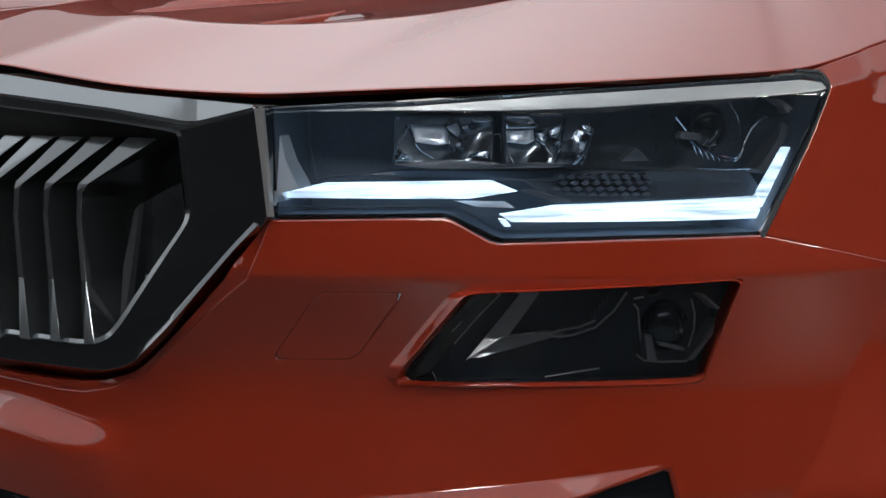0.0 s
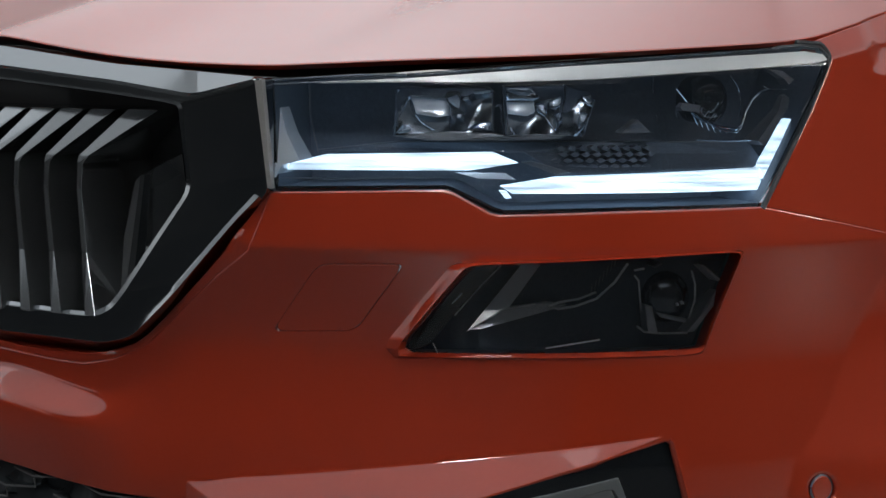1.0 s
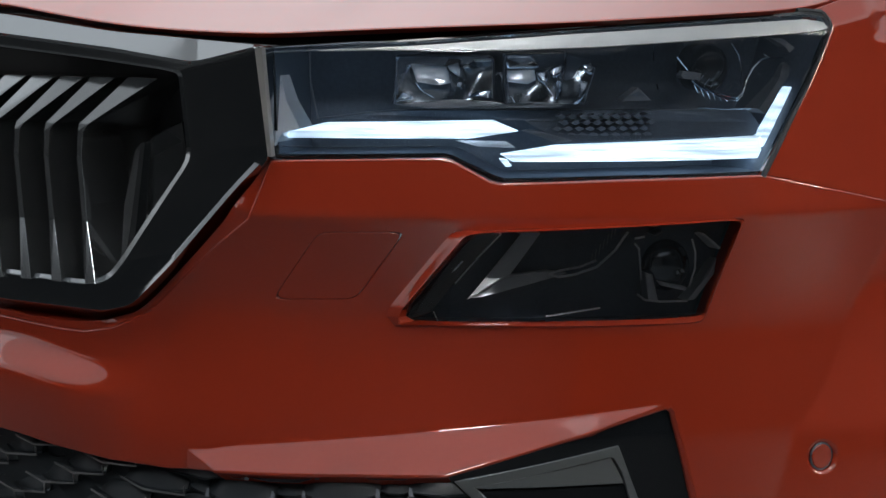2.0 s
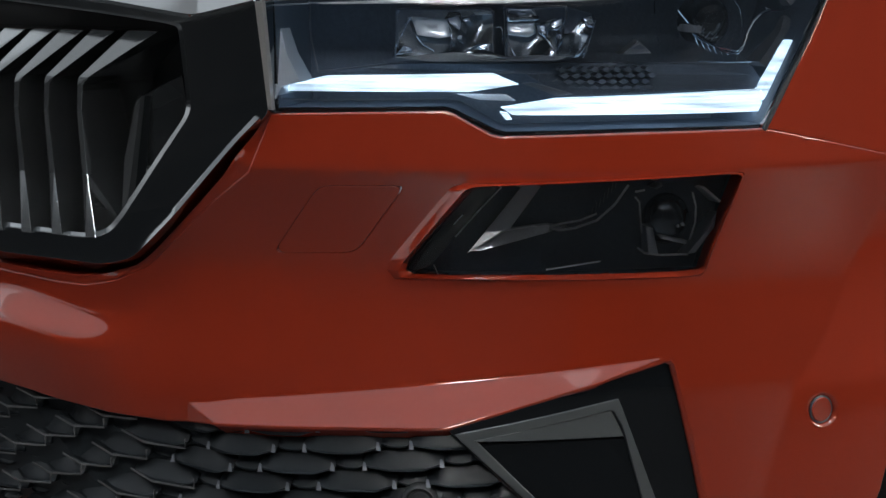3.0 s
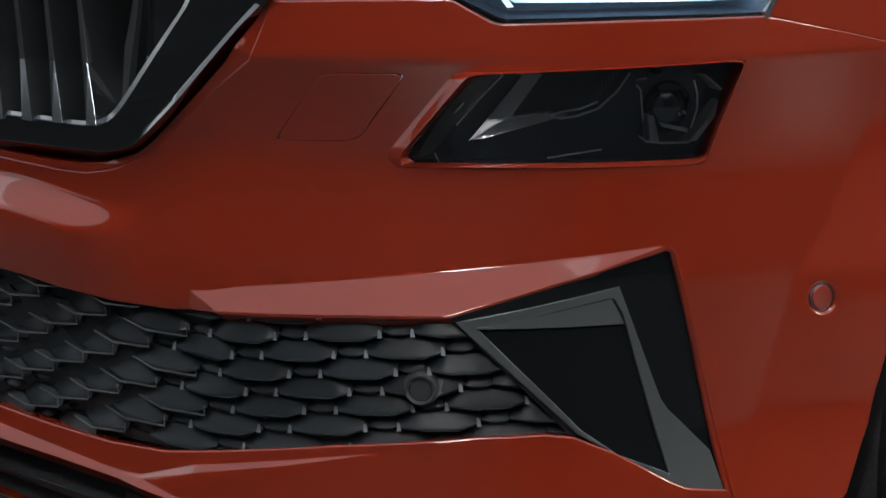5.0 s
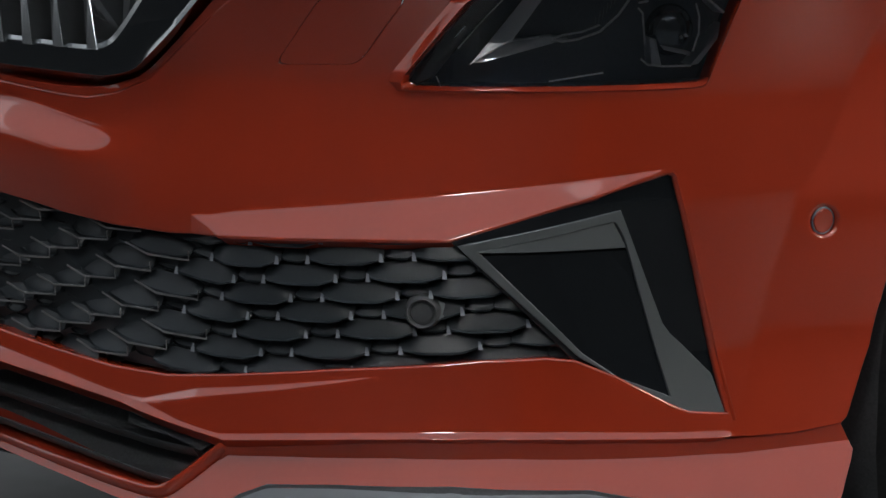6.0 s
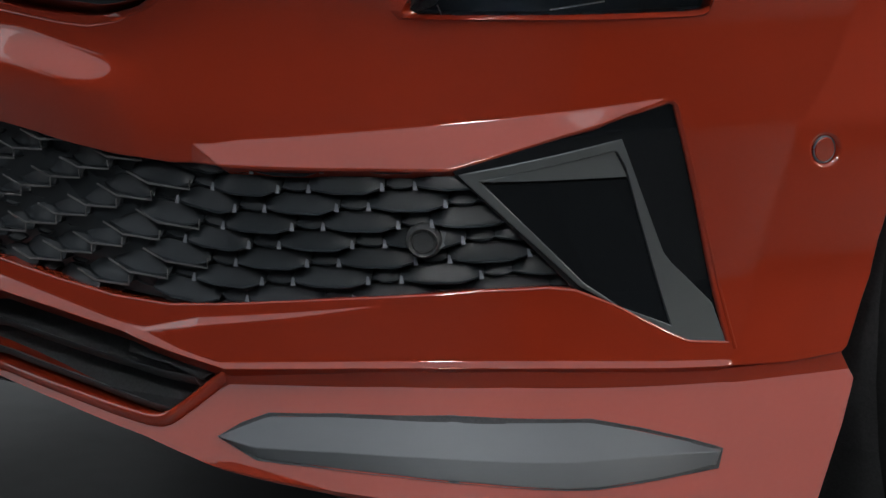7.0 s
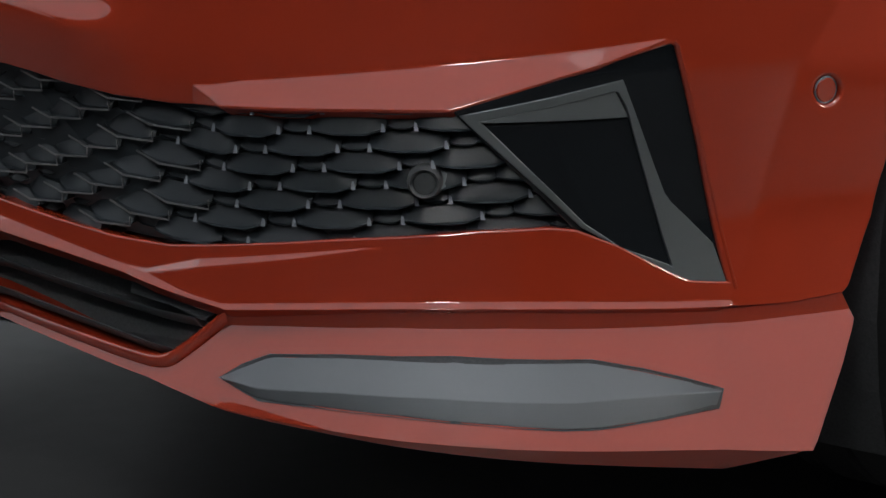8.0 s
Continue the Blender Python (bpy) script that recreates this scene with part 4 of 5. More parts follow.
TOP_TRIM = [(0.5233, 0.8953), (0.6104, 0.8967), (0.6954, 0.8968), (0.7713, 0.8991), (0.8501, 0.9036), (0.9932, 0.9113), (1.008, 0.9141), (1.005, 0.9186), (0.9848, 0.9212), (0.8806, 0.9164), (0.7466, 0.9091), (0.6104, 0.8996)]
panel("top_trim", TOP_TRIM, h_lamp, SATIN_CHROME, lamp, "satin chrome strip along the top", off=0.0012, edge=(0.0005, 0.001))

# scales on the tray
for j in range(4):
    for i in range(9):
        a, z = 0.745 + 0.0105 * i + 0.005 * (j % 2) - 0.002 * j, 0.8385 - 0.0052 * j
        lamp_piece("scale", [(a - 0.005, z + 0.0003), (a, z + 0.0024), (a + 0.005, z), (a, z - 0.0022)], LAMP_DARK, -0.031, -0.05, tilt=0.18)

projector = lamp_piece("projector", [(0.5879, 0.8905), (0.6762, 0.8907), (0.682, 0.8868), (0.682, 0.852), (0.6384, 0.8509), (0.5875, 0.8486)], LAMP_DARK, -0.036, -0.07, "twin projector with clear faceted lenses")
second = lamp_piece("projector", [(0.691, 0.8917), (0.7502, 0.8926), (0.7749, 0.8867), (0.7786, 0.876), (0.7688, 0.8493), (0.6925, 0.8486)], LAMP_DARK, -0.036, -0.07, "projector with clear faceted lenses")


def crystal(loop, seed, waves):
    """A clear moulded lens block whose face ripples in large soft waves."""
    pts = np.array(loop)
    (a0, z0), (a1, z1) = pts.min(0), pts.max(0)
    n, m = 46, 26
    rng = random.Random(seed)
    terms = [(rng.uniform(50, 190), rng.uniform(50, 170), rng.uniform(0, 6.28), rng.uniform(0.5, 1.0)) for _ in range(waves)]

    def deep(a, z):
        h = sum(k / (fa + fz) * math.sin(fa * (a - a0) + fz * (z - z0) * (1 if i % 2 else -1) + p) for i, (fa, fz, p, k) in enumerate(terms))
        return -0.033 - 0.22 * (z - (z0 + z1) / 2) + 0.25 * h
    bm = bmesh.new()
    grid = [[bm.verts.new(spot(a, z, h_lamp(a, z) + deep(a, z))) for a in np.linspace(a0, a1, n)] for z in np.linspace(z0, z1, m)]
    for j in range(m - 1):
        for i in range(n - 1):
            a, z = a0 + (a1 - a0) * (i + 0.5) / (n - 1), z0 + (z1 - z0) * (j + 0.5) / (m - 1)
            if inside(np.array([(a, z)]), loop)[0]:
                bm.faces.new((grid[j][i], grid[j][i + 1], grid[j + 1][i + 1], grid[j + 1][i]))
    bmesh.ops.delete(bm, geom=[v for v in bm.verts if not v.link_faces], context="VERTS")
    return bm


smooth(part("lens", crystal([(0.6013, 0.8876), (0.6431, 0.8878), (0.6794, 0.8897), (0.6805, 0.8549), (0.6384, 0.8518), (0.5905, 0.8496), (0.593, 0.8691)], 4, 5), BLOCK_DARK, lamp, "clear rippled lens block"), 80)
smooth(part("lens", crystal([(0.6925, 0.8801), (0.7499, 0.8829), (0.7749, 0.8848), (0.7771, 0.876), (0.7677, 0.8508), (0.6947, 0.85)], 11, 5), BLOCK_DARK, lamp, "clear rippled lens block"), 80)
# facets toned lit or plain over the shaded blocks, highlights put into the colour
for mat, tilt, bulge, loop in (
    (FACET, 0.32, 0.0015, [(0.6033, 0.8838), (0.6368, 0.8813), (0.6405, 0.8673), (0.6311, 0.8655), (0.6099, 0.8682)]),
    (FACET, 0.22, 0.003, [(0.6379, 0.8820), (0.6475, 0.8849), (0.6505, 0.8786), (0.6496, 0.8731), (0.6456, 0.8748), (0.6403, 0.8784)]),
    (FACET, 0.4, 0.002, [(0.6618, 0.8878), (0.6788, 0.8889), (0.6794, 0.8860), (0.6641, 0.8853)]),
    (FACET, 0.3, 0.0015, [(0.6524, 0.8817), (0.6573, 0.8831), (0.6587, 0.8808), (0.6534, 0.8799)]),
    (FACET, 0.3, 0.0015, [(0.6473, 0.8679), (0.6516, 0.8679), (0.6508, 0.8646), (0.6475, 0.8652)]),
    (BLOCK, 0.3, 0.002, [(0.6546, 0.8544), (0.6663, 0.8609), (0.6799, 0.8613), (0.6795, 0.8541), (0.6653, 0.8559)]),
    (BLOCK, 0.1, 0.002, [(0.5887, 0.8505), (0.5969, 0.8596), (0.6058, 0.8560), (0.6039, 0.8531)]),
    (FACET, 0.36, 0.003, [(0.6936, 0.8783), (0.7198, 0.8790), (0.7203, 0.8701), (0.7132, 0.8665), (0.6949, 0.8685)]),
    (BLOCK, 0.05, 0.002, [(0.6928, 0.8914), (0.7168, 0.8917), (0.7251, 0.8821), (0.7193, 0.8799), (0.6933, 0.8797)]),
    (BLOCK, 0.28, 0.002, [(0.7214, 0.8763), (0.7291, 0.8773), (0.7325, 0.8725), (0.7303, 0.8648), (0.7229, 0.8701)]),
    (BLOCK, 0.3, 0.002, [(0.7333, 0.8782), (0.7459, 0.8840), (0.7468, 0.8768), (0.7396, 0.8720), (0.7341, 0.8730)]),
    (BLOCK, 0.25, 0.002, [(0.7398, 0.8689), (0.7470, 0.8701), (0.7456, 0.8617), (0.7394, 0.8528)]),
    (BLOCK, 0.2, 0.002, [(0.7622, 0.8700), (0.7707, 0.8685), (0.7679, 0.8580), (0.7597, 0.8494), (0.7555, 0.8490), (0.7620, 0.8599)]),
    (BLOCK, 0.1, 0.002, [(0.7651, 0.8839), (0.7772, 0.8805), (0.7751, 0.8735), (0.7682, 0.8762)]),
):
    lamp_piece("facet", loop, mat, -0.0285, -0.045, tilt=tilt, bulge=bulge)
for loop in (
    [(0.6033, 0.8833), (0.5957, 0.8694), (0.5886, 0.8556), (0.5875, 0.8494)],
    [(0.6091, 0.8672), (0.6145, 0.8611), (0.6260, 0.8547)],
    [(0.5898, 0.8886), (0.5904, 0.8861), (0.5933, 0.8894)],
    [(0.6388, 0.8777), (0.6418, 0.8723), (0.6410, 0.8562)],
    [(0.6508, 0.8870), (0.6505, 0.8759), (0.6458, 0.8612)],
    [(0.7481, 0.8940), (0.7485, 0.8820), (0.7422, 0.8653), (0.7394, 0.8528)],
    [(0.6936, 0.8917), (0.6930, 0.8783), (0.6962, 0.8582), (0.7014, 0.8505)],
    [(0.7330, 0.8785), (0.7308, 0.8648), (0.7394, 0.8533)],
    [(0.7772, 0.8805), (0.7715, 0.8652), (0.7645, 0.8484)],
):
    lamp_bar("edge", loop, 0.00045, BLOCK, -0.0275)
lamp_piece("shelf", [(0.5901, 0.8489), (0.6231, 0.8515), (0.6438, 0.8535), (0.6805, 0.8517), (0.6925, 0.8493), (0.7223, 0.8512), (0.7488, 0.8492), (0.7408, 0.8468), (0.691, 0.8459), (0.6231, 0.8457)], LAMP_GREY, -0.027, -0.05, "clear shelf under the lenses", tilt=0.35)
for loop in ([(0.6903, 0.8922), (0.6903, 0.8695), (0.6921, 0.8492)], [(0.7499, 0.8936), (0.7491, 0.8815), (0.7451, 0.867), (0.7408, 0.8501)], [(0.6834, 0.8743), (0.6867, 0.8763), (0.6892, 0.8719), (0.6889, 0.8608)]):
    lamp_bar("edge", loop, 0.0005, BLOCK, -0.028)
for loop in ([(0.8359, 0.8991), (0.8356, 0.8859)], [(0.8381, 0.8668), (0.8392, 0.861)], [(0.8592, 0.8696), (0.8595, 0.8647)]):
    lamp_bar("edge", loop, 0.0006, BLOCK, -0.03)
lamp_piece("prism", [(0.8018, 0.8516), (0.82, 0.8631), (0.8319, 0.8518)], LAMP_GREY, -0.03, -0.05, "small clear prism", tilt=0.3)
lamp_piece("prism", [(0.8091, 0.856), (0.8192, 0.8603), (0.8258, 0.8558)], LAMP_DARK, -0.028, -0.05, tilt=0.3)


def dome(centre, hf, r, off, mat, owner, name, label, squash=0.5):
    """A round lens bulging out of a lamp."""
    a, z = centre
    rings = []
    for k in range(7):
        t = k / 6.3 * math.pi / 2
        rings.append([spot(a + r * math.cos(t) * math.cos(q * math.pi / 12), z + r * math.cos(t) * math.sin(q * math.pi / 12), hf(a, z) + off + r * squash * math.sin(t)) for q in range(24)])
    rings.insert(0, [spot(a + r * math.cos(q * math.pi / 12), z + r * math.sin(q * math.pi / 12), hf(a, z) + off - 0.03) for q in range(24)])
    return smooth(part(name, loft(rings, cap=True), mat, owner, label))


turn = dome([(0.9046, 0.8786)][0], h_lamp, 0.021, -0.05, PIANO_BLACK, lamp, "turn_lens", "dark round indicator lens")
for w, loop in (
    (0.0011, [(0.8744, 0.8684), (0.8846, 0.8619), (0.8977, 0.8573), (0.9209, 0.853), (0.9285, 0.8569), (0.9332, 0.8677), (0.9416, 0.8785), (0.9518, 0.8858), (0.9608, 0.8877)]),
    (0.0007, [(0.8977, 0.8559), (0.9115, 0.8517), (0.922, 0.8506), (0.9285, 0.8549)]),
    (0.0006, [(0.9554, 0.8902), (0.9619, 0.8872), (0.9812, 0.8874)]),
    (0.0006, [(0.8795, 0.8448), (0.9078, 0.8434), (0.9391, 0.8433)]),
    (0.0008, [(0.8599, 0.8892), (0.8653, 0.8832), (0.8704, 0.8778)]),
    (0.0006, [(0.9187, 0.9), (0.9263, 0.89), (0.9285, 0.8776), (0.9263, 0.8638)]),
):
    lamp_bar("reflector_edge", loop, w, BLOCK, -0.03)
for x in range(6):
    a, z = [(0.8777, 0.8655)][0]
    a, z = a + 0.0062 * x, z - 0.0032 * x + 0.0003 * x * x
    lamp_bar("fin", [(a, z - 0.001), (a + 0.003, z - 0.0075)], 0.0005, BLOCK, -0.031)
    lamp_bar("fin", [(a + 0.004, z + 0.002), (a + 0.010, z + 0.0075)], 0.0003, LAMP_GREY, -0.031)
lamp_piece("rib_plate", [(0.8628, 0.873), (0.8664, 0.8769), (0.8853, 0.8747), (0.8813, 0.8689), (0.8643, 0.8705)], LAMP_GREY, -0.03, -0.04, tilt=0.6)
lamp_piece("bracket", [(0.9362, 0.8437), (0.9412, 0.8396), (0.9917, 0.8774), (0.9852, 0.883), (0.9808, 0.8811), (0.9717, 0.8698)], LAMP_GREY, -0.026, -0.04, "clear slanted bracket", tilt=0.5)
lamp_piece("bracket", [(0.9641, 0.9052), (0.9801, 0.904), (0.9917, 0.8959), (0.983, 0.8915), (0.9794, 0.8971)], LAMP_GREY, -0.03, -0.04, tilt=0.4)
lamp_bar("edge", [(1.008, 0.907), (0.9968, 0.8897), (0.979, 0.8676)], 0.0009, LAMP_GREY, -0.006)
lamp_bar("edge", [(0.4884, 0.813), (0.5643, 0.8137), (0.6355, 0.8153)], 0.0006, LAMP_GREY, -0.01)

# ---- fog lamp ----
fog = part("fog_lamp", well(FOG_GLASS, h_body, -0.0065, -0.03), FOG_DARK, car, "unlit smoked fog lamp in a slanted recess")
panel("cover", FOG_GLASS, h_body, SMOKED, fog, "smoked clear cover", off=-0.0055, edge=(0.0006, 0.004))


def fog_piece(name, loop, mat, off=-0.03, label="", tilt=0.0, lean=0.0):
    return lamp_piece(name, loop, mat, off, off - 0.02, label, hf=h_body, parent=fog, tilt=tilt, lean=lean)


fog_piece("side_panel", [(0.6689, 0.7454), (0.6899, 0.7455), (0.6482, 0.6980), (0.6246, 0.6706), (0.6054, 0.6623), (0.6000, 0.6651)], PIANO_BLACK, -0.009, "gloss black slanted panel")
fog_piece("blade", [(0.6583, 0.6837), (0.7087, 0.7424), (0.7259, 0.7424), (0.6960, 0.7046), (0.6910, 0.7032)], CLEAR_EDGE, -0.012, "grey slanted reflector blade", tilt=0.5)
fog_piece("blade", [(0.6613, 0.6847), (0.6921, 0.7026), (0.7293, 0.7073), (0.7474, 0.7052), (0.6705, 0.6853)], FOG_GREY, -0.011, tilt=0.6)
for w, loop in (
    (0.0005, [(0.6476, 0.6967), (0.6707, 0.7226), (0.6889, 0.7414)]),
    (0.0005, [(0.6185, 0.6791), (0.6372, 0.6980), (0.6544, 0.7165)]),
    (0.0006, [(0.6617, 0.6853), (0.6921, 0.7031), (0.7192, 0.7073)]),
    (0.0008, [(0.7307, 0.7058), (0.7396, 0.7088), (0.7572, 0.7117), (0.7722, 0.7175)]),
    (0.0009, [(0.7307, 0.7053), (0.7396, 0.7032), (0.7534, 0.7052), (0.7726, 0.7116), (0.7883, 0.7258), (0.7994, 0.7421)]),
    (0.0007, [(0.8058, 0.7315), (0.8100, 0.7269), (0.8136, 0.6994)]),
    (0.0007, [(0.8586, 0.7342), (0.8628, 0.7221), (0.8634, 0.7081), (0.8589, 0.6922)]),
    (0.0008, [(0.8105, 0.6870), (0.8172, 0.6818), (0.8318, 0.6800), (0.8579, 0.6798)]),
    (0.0008, [(0.8057, 0.7360), (0.8145, 0.7374)]),
    (0.0006, [(0.7285, 0.6685), (0.7532, 0.6723), (0.7770, 0.6757)]),
    (0.0005, [(0.6276, 0.6717), (0.6329, 0.6605)]),
):
    lamp_bar("reflector_edge", loop, w * 1.3, BRIGHT_EDGE, -0.0082, hf=h_body, parent=fog)
for k in range(7):
    a, z = [(0.7684, 0.7141)][0]
    a, z = a + 0.0034 * k, z + 0.0042 * k
    lamp_bar("rib", [(a, z), (a + 0.0012, z + 0.0085)], 0.00035, LAMP_GREY, -0.013, hf=h_body, parent=fog)
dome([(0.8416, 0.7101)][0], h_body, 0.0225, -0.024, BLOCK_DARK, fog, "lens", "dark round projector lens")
for mat, tilt, loop in (
    (FOG_GREY, 0.3, [(0.8181, 0.7053), (0.8252, 0.7032), (0.8301, 0.6810), (0.8210, 0.6812)]),
    (FOG_GREY, 0.6, [(0.8297, 0.6980), (0.8572, 0.6918), (0.8568, 0.6883), (0.8339, 0.6935)]),
    (BRIGHT_EDGE, 0.9, [(0.8690, 0.7374), (0.8725, 0.7383), (0.8868, 0.7258), (0.8847, 0.7244)]),
    (FOG_GREY, 0.4, [(0.8561, 0.6799), (0.8645, 0.6811), (0.8843, 0.7024), (0.8871, 0.7158), (0.8815, 0.7105), (0.8694, 0.6928)]),
    (CLEAR_EDGE, 0.8, [(0.8468, 0.7051), (0.8488, 0.7066), (0.8498, 0.7040), (0.8478, 0.7031)]),
    (CLEAR_EDGE, 0.8, [(0.8509, 0.7065), (0.8533, 0.7079), (0.8548, 0.7049), (0.8520, 0.7045)]),
    (LAMP_GREY, 0.6, [(0.8229, 0.7391), (0.8306, 0.7429), (0.8313, 0.7404), (0.8257, 0.7376)]),
):
    lamp_piece("facet", loop, mat, -0.011, -0.028, hf=h_body, parent=fog, tilt=tilt * 0.6, bulge=0.0015)

# ---- lower grille ----
def h_cells(a, z):
    """The grille's back wall, close behind the leaves and deeper behind the open cells."""
    return h_mesh(a, z) - 0.0165 - 0.010 * ease((0.42 - a) / 0.14)


lower = part("lower_grille", block(MESH_HOLE, h_cells, 0.0, -0.03), MESH_BLACK, car, "black lower grille with honeycomb cells", both=True)


def leaf_bm(a0, z0, length, high, back, slant, cell=0.0):
    """A leaf-shaped plate: its top rolls back, its lower edge stands forward and ends in a sharp lip. cell: how far it nears an open six-sided cell."""
    rings, n = [], 12
    for k in range(n + 1):
        s = k / n
        up = high * float((1 - cell) * np.interp(s, (0, 0.28, 0.68, 1), (0.34, 1.0, 0.86, 0.30)) + cell * np.interp(s, (0, 0.2, 0.62, 1), (0.75, 1.0, 0.62, 0.1)))
        down = high * float((1 - cell) * np.interp(s, (0, 0.34, 0.74, 1), (0.40, 0.86, 1.0, 0.52)) + cell * np.interp(s, (0, 0.36, 1), (0.1, 1.0, 1.0)))
        a = a0 + length * (s - 0.5)
        z = z0 + slant * (a - a0)
        tip = 0.004 * (2 * s - 1) ** 6 + cell * 0.016 * (1 - s) ** 2
        rows = ((up, -0.040), (up, -0.0195), (up * 0.86, -0.0155), (-down * 0.55, -0.0085), (-down * 0.84, -0.0078), (-down * 0.97, -0.0052), (-down * 1.03, -0.0060), (-down * 0.98, -0.012), (-down * 0.9, -0.040))
        rings.append([spot(a, z + dz, h_mesh(a, z + dz) + o - back - tip) for dz, o in rows])
    return loft(rings, cap=True)


def rim_bm(a0, z0, length, high, slant):
    """The thin forward edge of an open cell: a slanted and a level wall and the short upright at its end."""
    run = [(-0.5, -0.15), (-0.14, -1.0), (0.5, -1.0), (0.5, -0.15)]
    pts = resample([(a0 + length * u, z0 + slant * length * u + high * w) for u, w in run], 0.006, closed=False)
    return bar(skin(pts, h_mesh, -0.0058), 0.0005, 0.0011)


def tip_bm(a, z):
    """A small chamfer where two cell walls meet, coloured light to stand for its glint."""
    def at(da, dz, o):
        return spot(a + da, z + dz, h_mesh(a, z) + o)
    bm = bmesh.new()
    p = [at(-0.0016, 0.0032, -0.0105), at(0.0006, 0.0026, -0.010), at(0.0030, -0.0036, -0.0055), at(-0.0012, -0.0036, -0.0055), at(0.0, -0.0034, -0.016)]
    v = [bm.verts.new(q) for q in p]
    for f in ((3, 2, 1, 0), (0, 1, 4), (1, 2, 4), (2, 3, 4), (3, 0, 4)):
        bm.faces.new([v[i] for i in f])
    bmesh.ops.recalc_face_normals(bm, faces=bm.faces)
    return bm


ROW_DRIFT = [(0.0, 0.053), (0.19, 0.0265), (0.26, 0.0165), (0.333, 0.0048), (0.4222, 0.0), (0.5175, 0.0072), (0.8, 0.03)]
CELL_AT = [(-6.0, -0.045), (-3.0, 0.185), (-2.0, 0.2605), (-1.0, 0.3328), (0.0, 0.4222), (1.0, 0.5175), (2.0, 0.6120), (6.0, 0.99)]


def row_drift(a):
    """The rows follow the grille's upper edge."""
    return gentle(ROW_DRIFT, a)


def cell_height(a, j):
    return 0.5102 - 0.0172 * j + 0.0001 * j * j + row_drift(a)


hole = np.array(MESH_HOLE)
for j in range(-1, 9):
    for i in range(-4, 9):
        start, end, far = (line(CELL_AT, i - 0.44 * j + d) * (1 + 0.008 * j) - 0.0035 * j for d in (-0.015, 0.725, 1.0))
        a, long = (start + end) / 2, end - start
        z = cell_height(a, j)
        slant = (cell_height(a + 0.03, j) - cell_height(a - 0.03, j)) / 0.06
        slant += ease((0.40 - a) / 0.14) * (0.055 - slant)
        near = ((hole - (a, z)) ** 2).sum(1).min() ** 0.5
        if 0.02 < a < 0.80 and (inside(np.array([(a, z)]), MESH_HOLE)[0] or near < 0.02):
            cell = ease((0.40 - a) / 0.14)
            smooth(part("grille_cell", leaf_bm(a, z, long, 0.0100, 0.010 * ease((0.25 - a) / 0.1), slant, cell), MESH_BLACK, lower), 32)
            b0 = (end + far) / 2
            smooth(part("grille_link", leaf_bm(b0, cell_height(b0, j), (far - end) * 1.06, 0.0070, 0.0045 + 0.01 * cell, slant), MESH_BLACK, lower), 32)
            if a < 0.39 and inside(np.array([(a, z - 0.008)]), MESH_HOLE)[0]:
                # the highlight on the cell's rim is put in as a lighter grey
                part("cell_edge", rim_bm(a, z, long, 0.0100, slant), CELL_EDGE_LIT, lower, "thin cell edge, coloured as if lit")
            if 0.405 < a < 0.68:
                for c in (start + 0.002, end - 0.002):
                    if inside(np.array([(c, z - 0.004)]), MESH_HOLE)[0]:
                        # glints on the black joints, put in as lighter grey pieces
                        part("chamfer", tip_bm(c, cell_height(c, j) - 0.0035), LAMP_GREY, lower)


def lathe(centre, hf, profile, n=28):
    """Rings of (radius, height) about a spot on the nose."""
    a, z = centre
    return loft([[spot(a + r * math.cos(2 * math.pi * k / n), z + r * math.sin(2 * math.pi * k / n), hf(a, z) + o) for k in range(n)] for r, o in profile], cap=True)


SENSE = [(0.6202, 0.4726)][0]
sensor = smooth(part("parking_sensor", lathe(SENSE, h_mesh, [(0.018, -0.03), (0.0155, -0.008), (0.0135, -0.001), (0.0125, 0.0), (0.0115, -0.001), (0.0105, -0.003), (0.0095, -0.003), (0.009, -0.002), (0.004, -0.0018)]), SATIN_BLACK, car, "black parking sensor in the lower grille"), 40)
TAIL = [(SENSE[0] + 0.008, SENSE[1] + 0.011), (SENSE[0] + 0.022, SENSE[1] + 0.006), (SENSE[0] + 0.027, SENSE[1] + 0.001), (SENSE[0] + 0.018, SENSE[1] - 0.004), (SENSE[0] + 0.010, SENSE[1] - 0.009)]
lamp_piece("shroud", TAIL, GREY_TRIM, -0.010, -0.03, "smooth grey sensor shroud", hf=h_mesh, parent=sensor, tilt=0.5, lean=-0.4)

# ---- blade at the end of the lower grille ----
WEDGE = [(0.6453, 0.5367), (0.7386, 0.563), (0.8345, 0.5858), (0.8392, 0.5831), (0.8624, 0.4937), (0.8889, 0.3723), (0.853, 0.3762), (0.8363, 0.384), (0.7851, 0.4123), (0.751, 0.4285), (0.6511, 0.5312)]
RIM = [(0.6511, 0.5321), (0.7898, 0.558), (0.8294, 0.4562), (0.8367, 0.4462), (0.8501, 0.4335), (0.8751, 0.4081), (0.886, 0.3741), (0.8494, 0.3781), (0.8348, 0.3847), (0.7542, 0.4318)]
RIM_IN = [(0.6656, 0.5279), (0.7829, 0.5501), (0.7865, 0.5484), (0.7945, 0.5351), (0.837, 0.3909), (0.7894, 0.4106), (0.7564, 0.4337)]
blade = panel("corner_blade", WEDGE, h_mesh, PIANO_BLACK, car, "gloss black blade with a dark silver frame", off=-0.004, edge=(0.002, 0.03), holes=[(RIM_IN, 0.001, 0.02)])
panel("blade_frame", RIM, h_mesh, GREY_TRIM, blade, "dark silver triangular frame", holes=[(RIM_IN, 0.001, 0.012)], off=-0.0015, edge=(0.0008, 0.004), step=0.01)
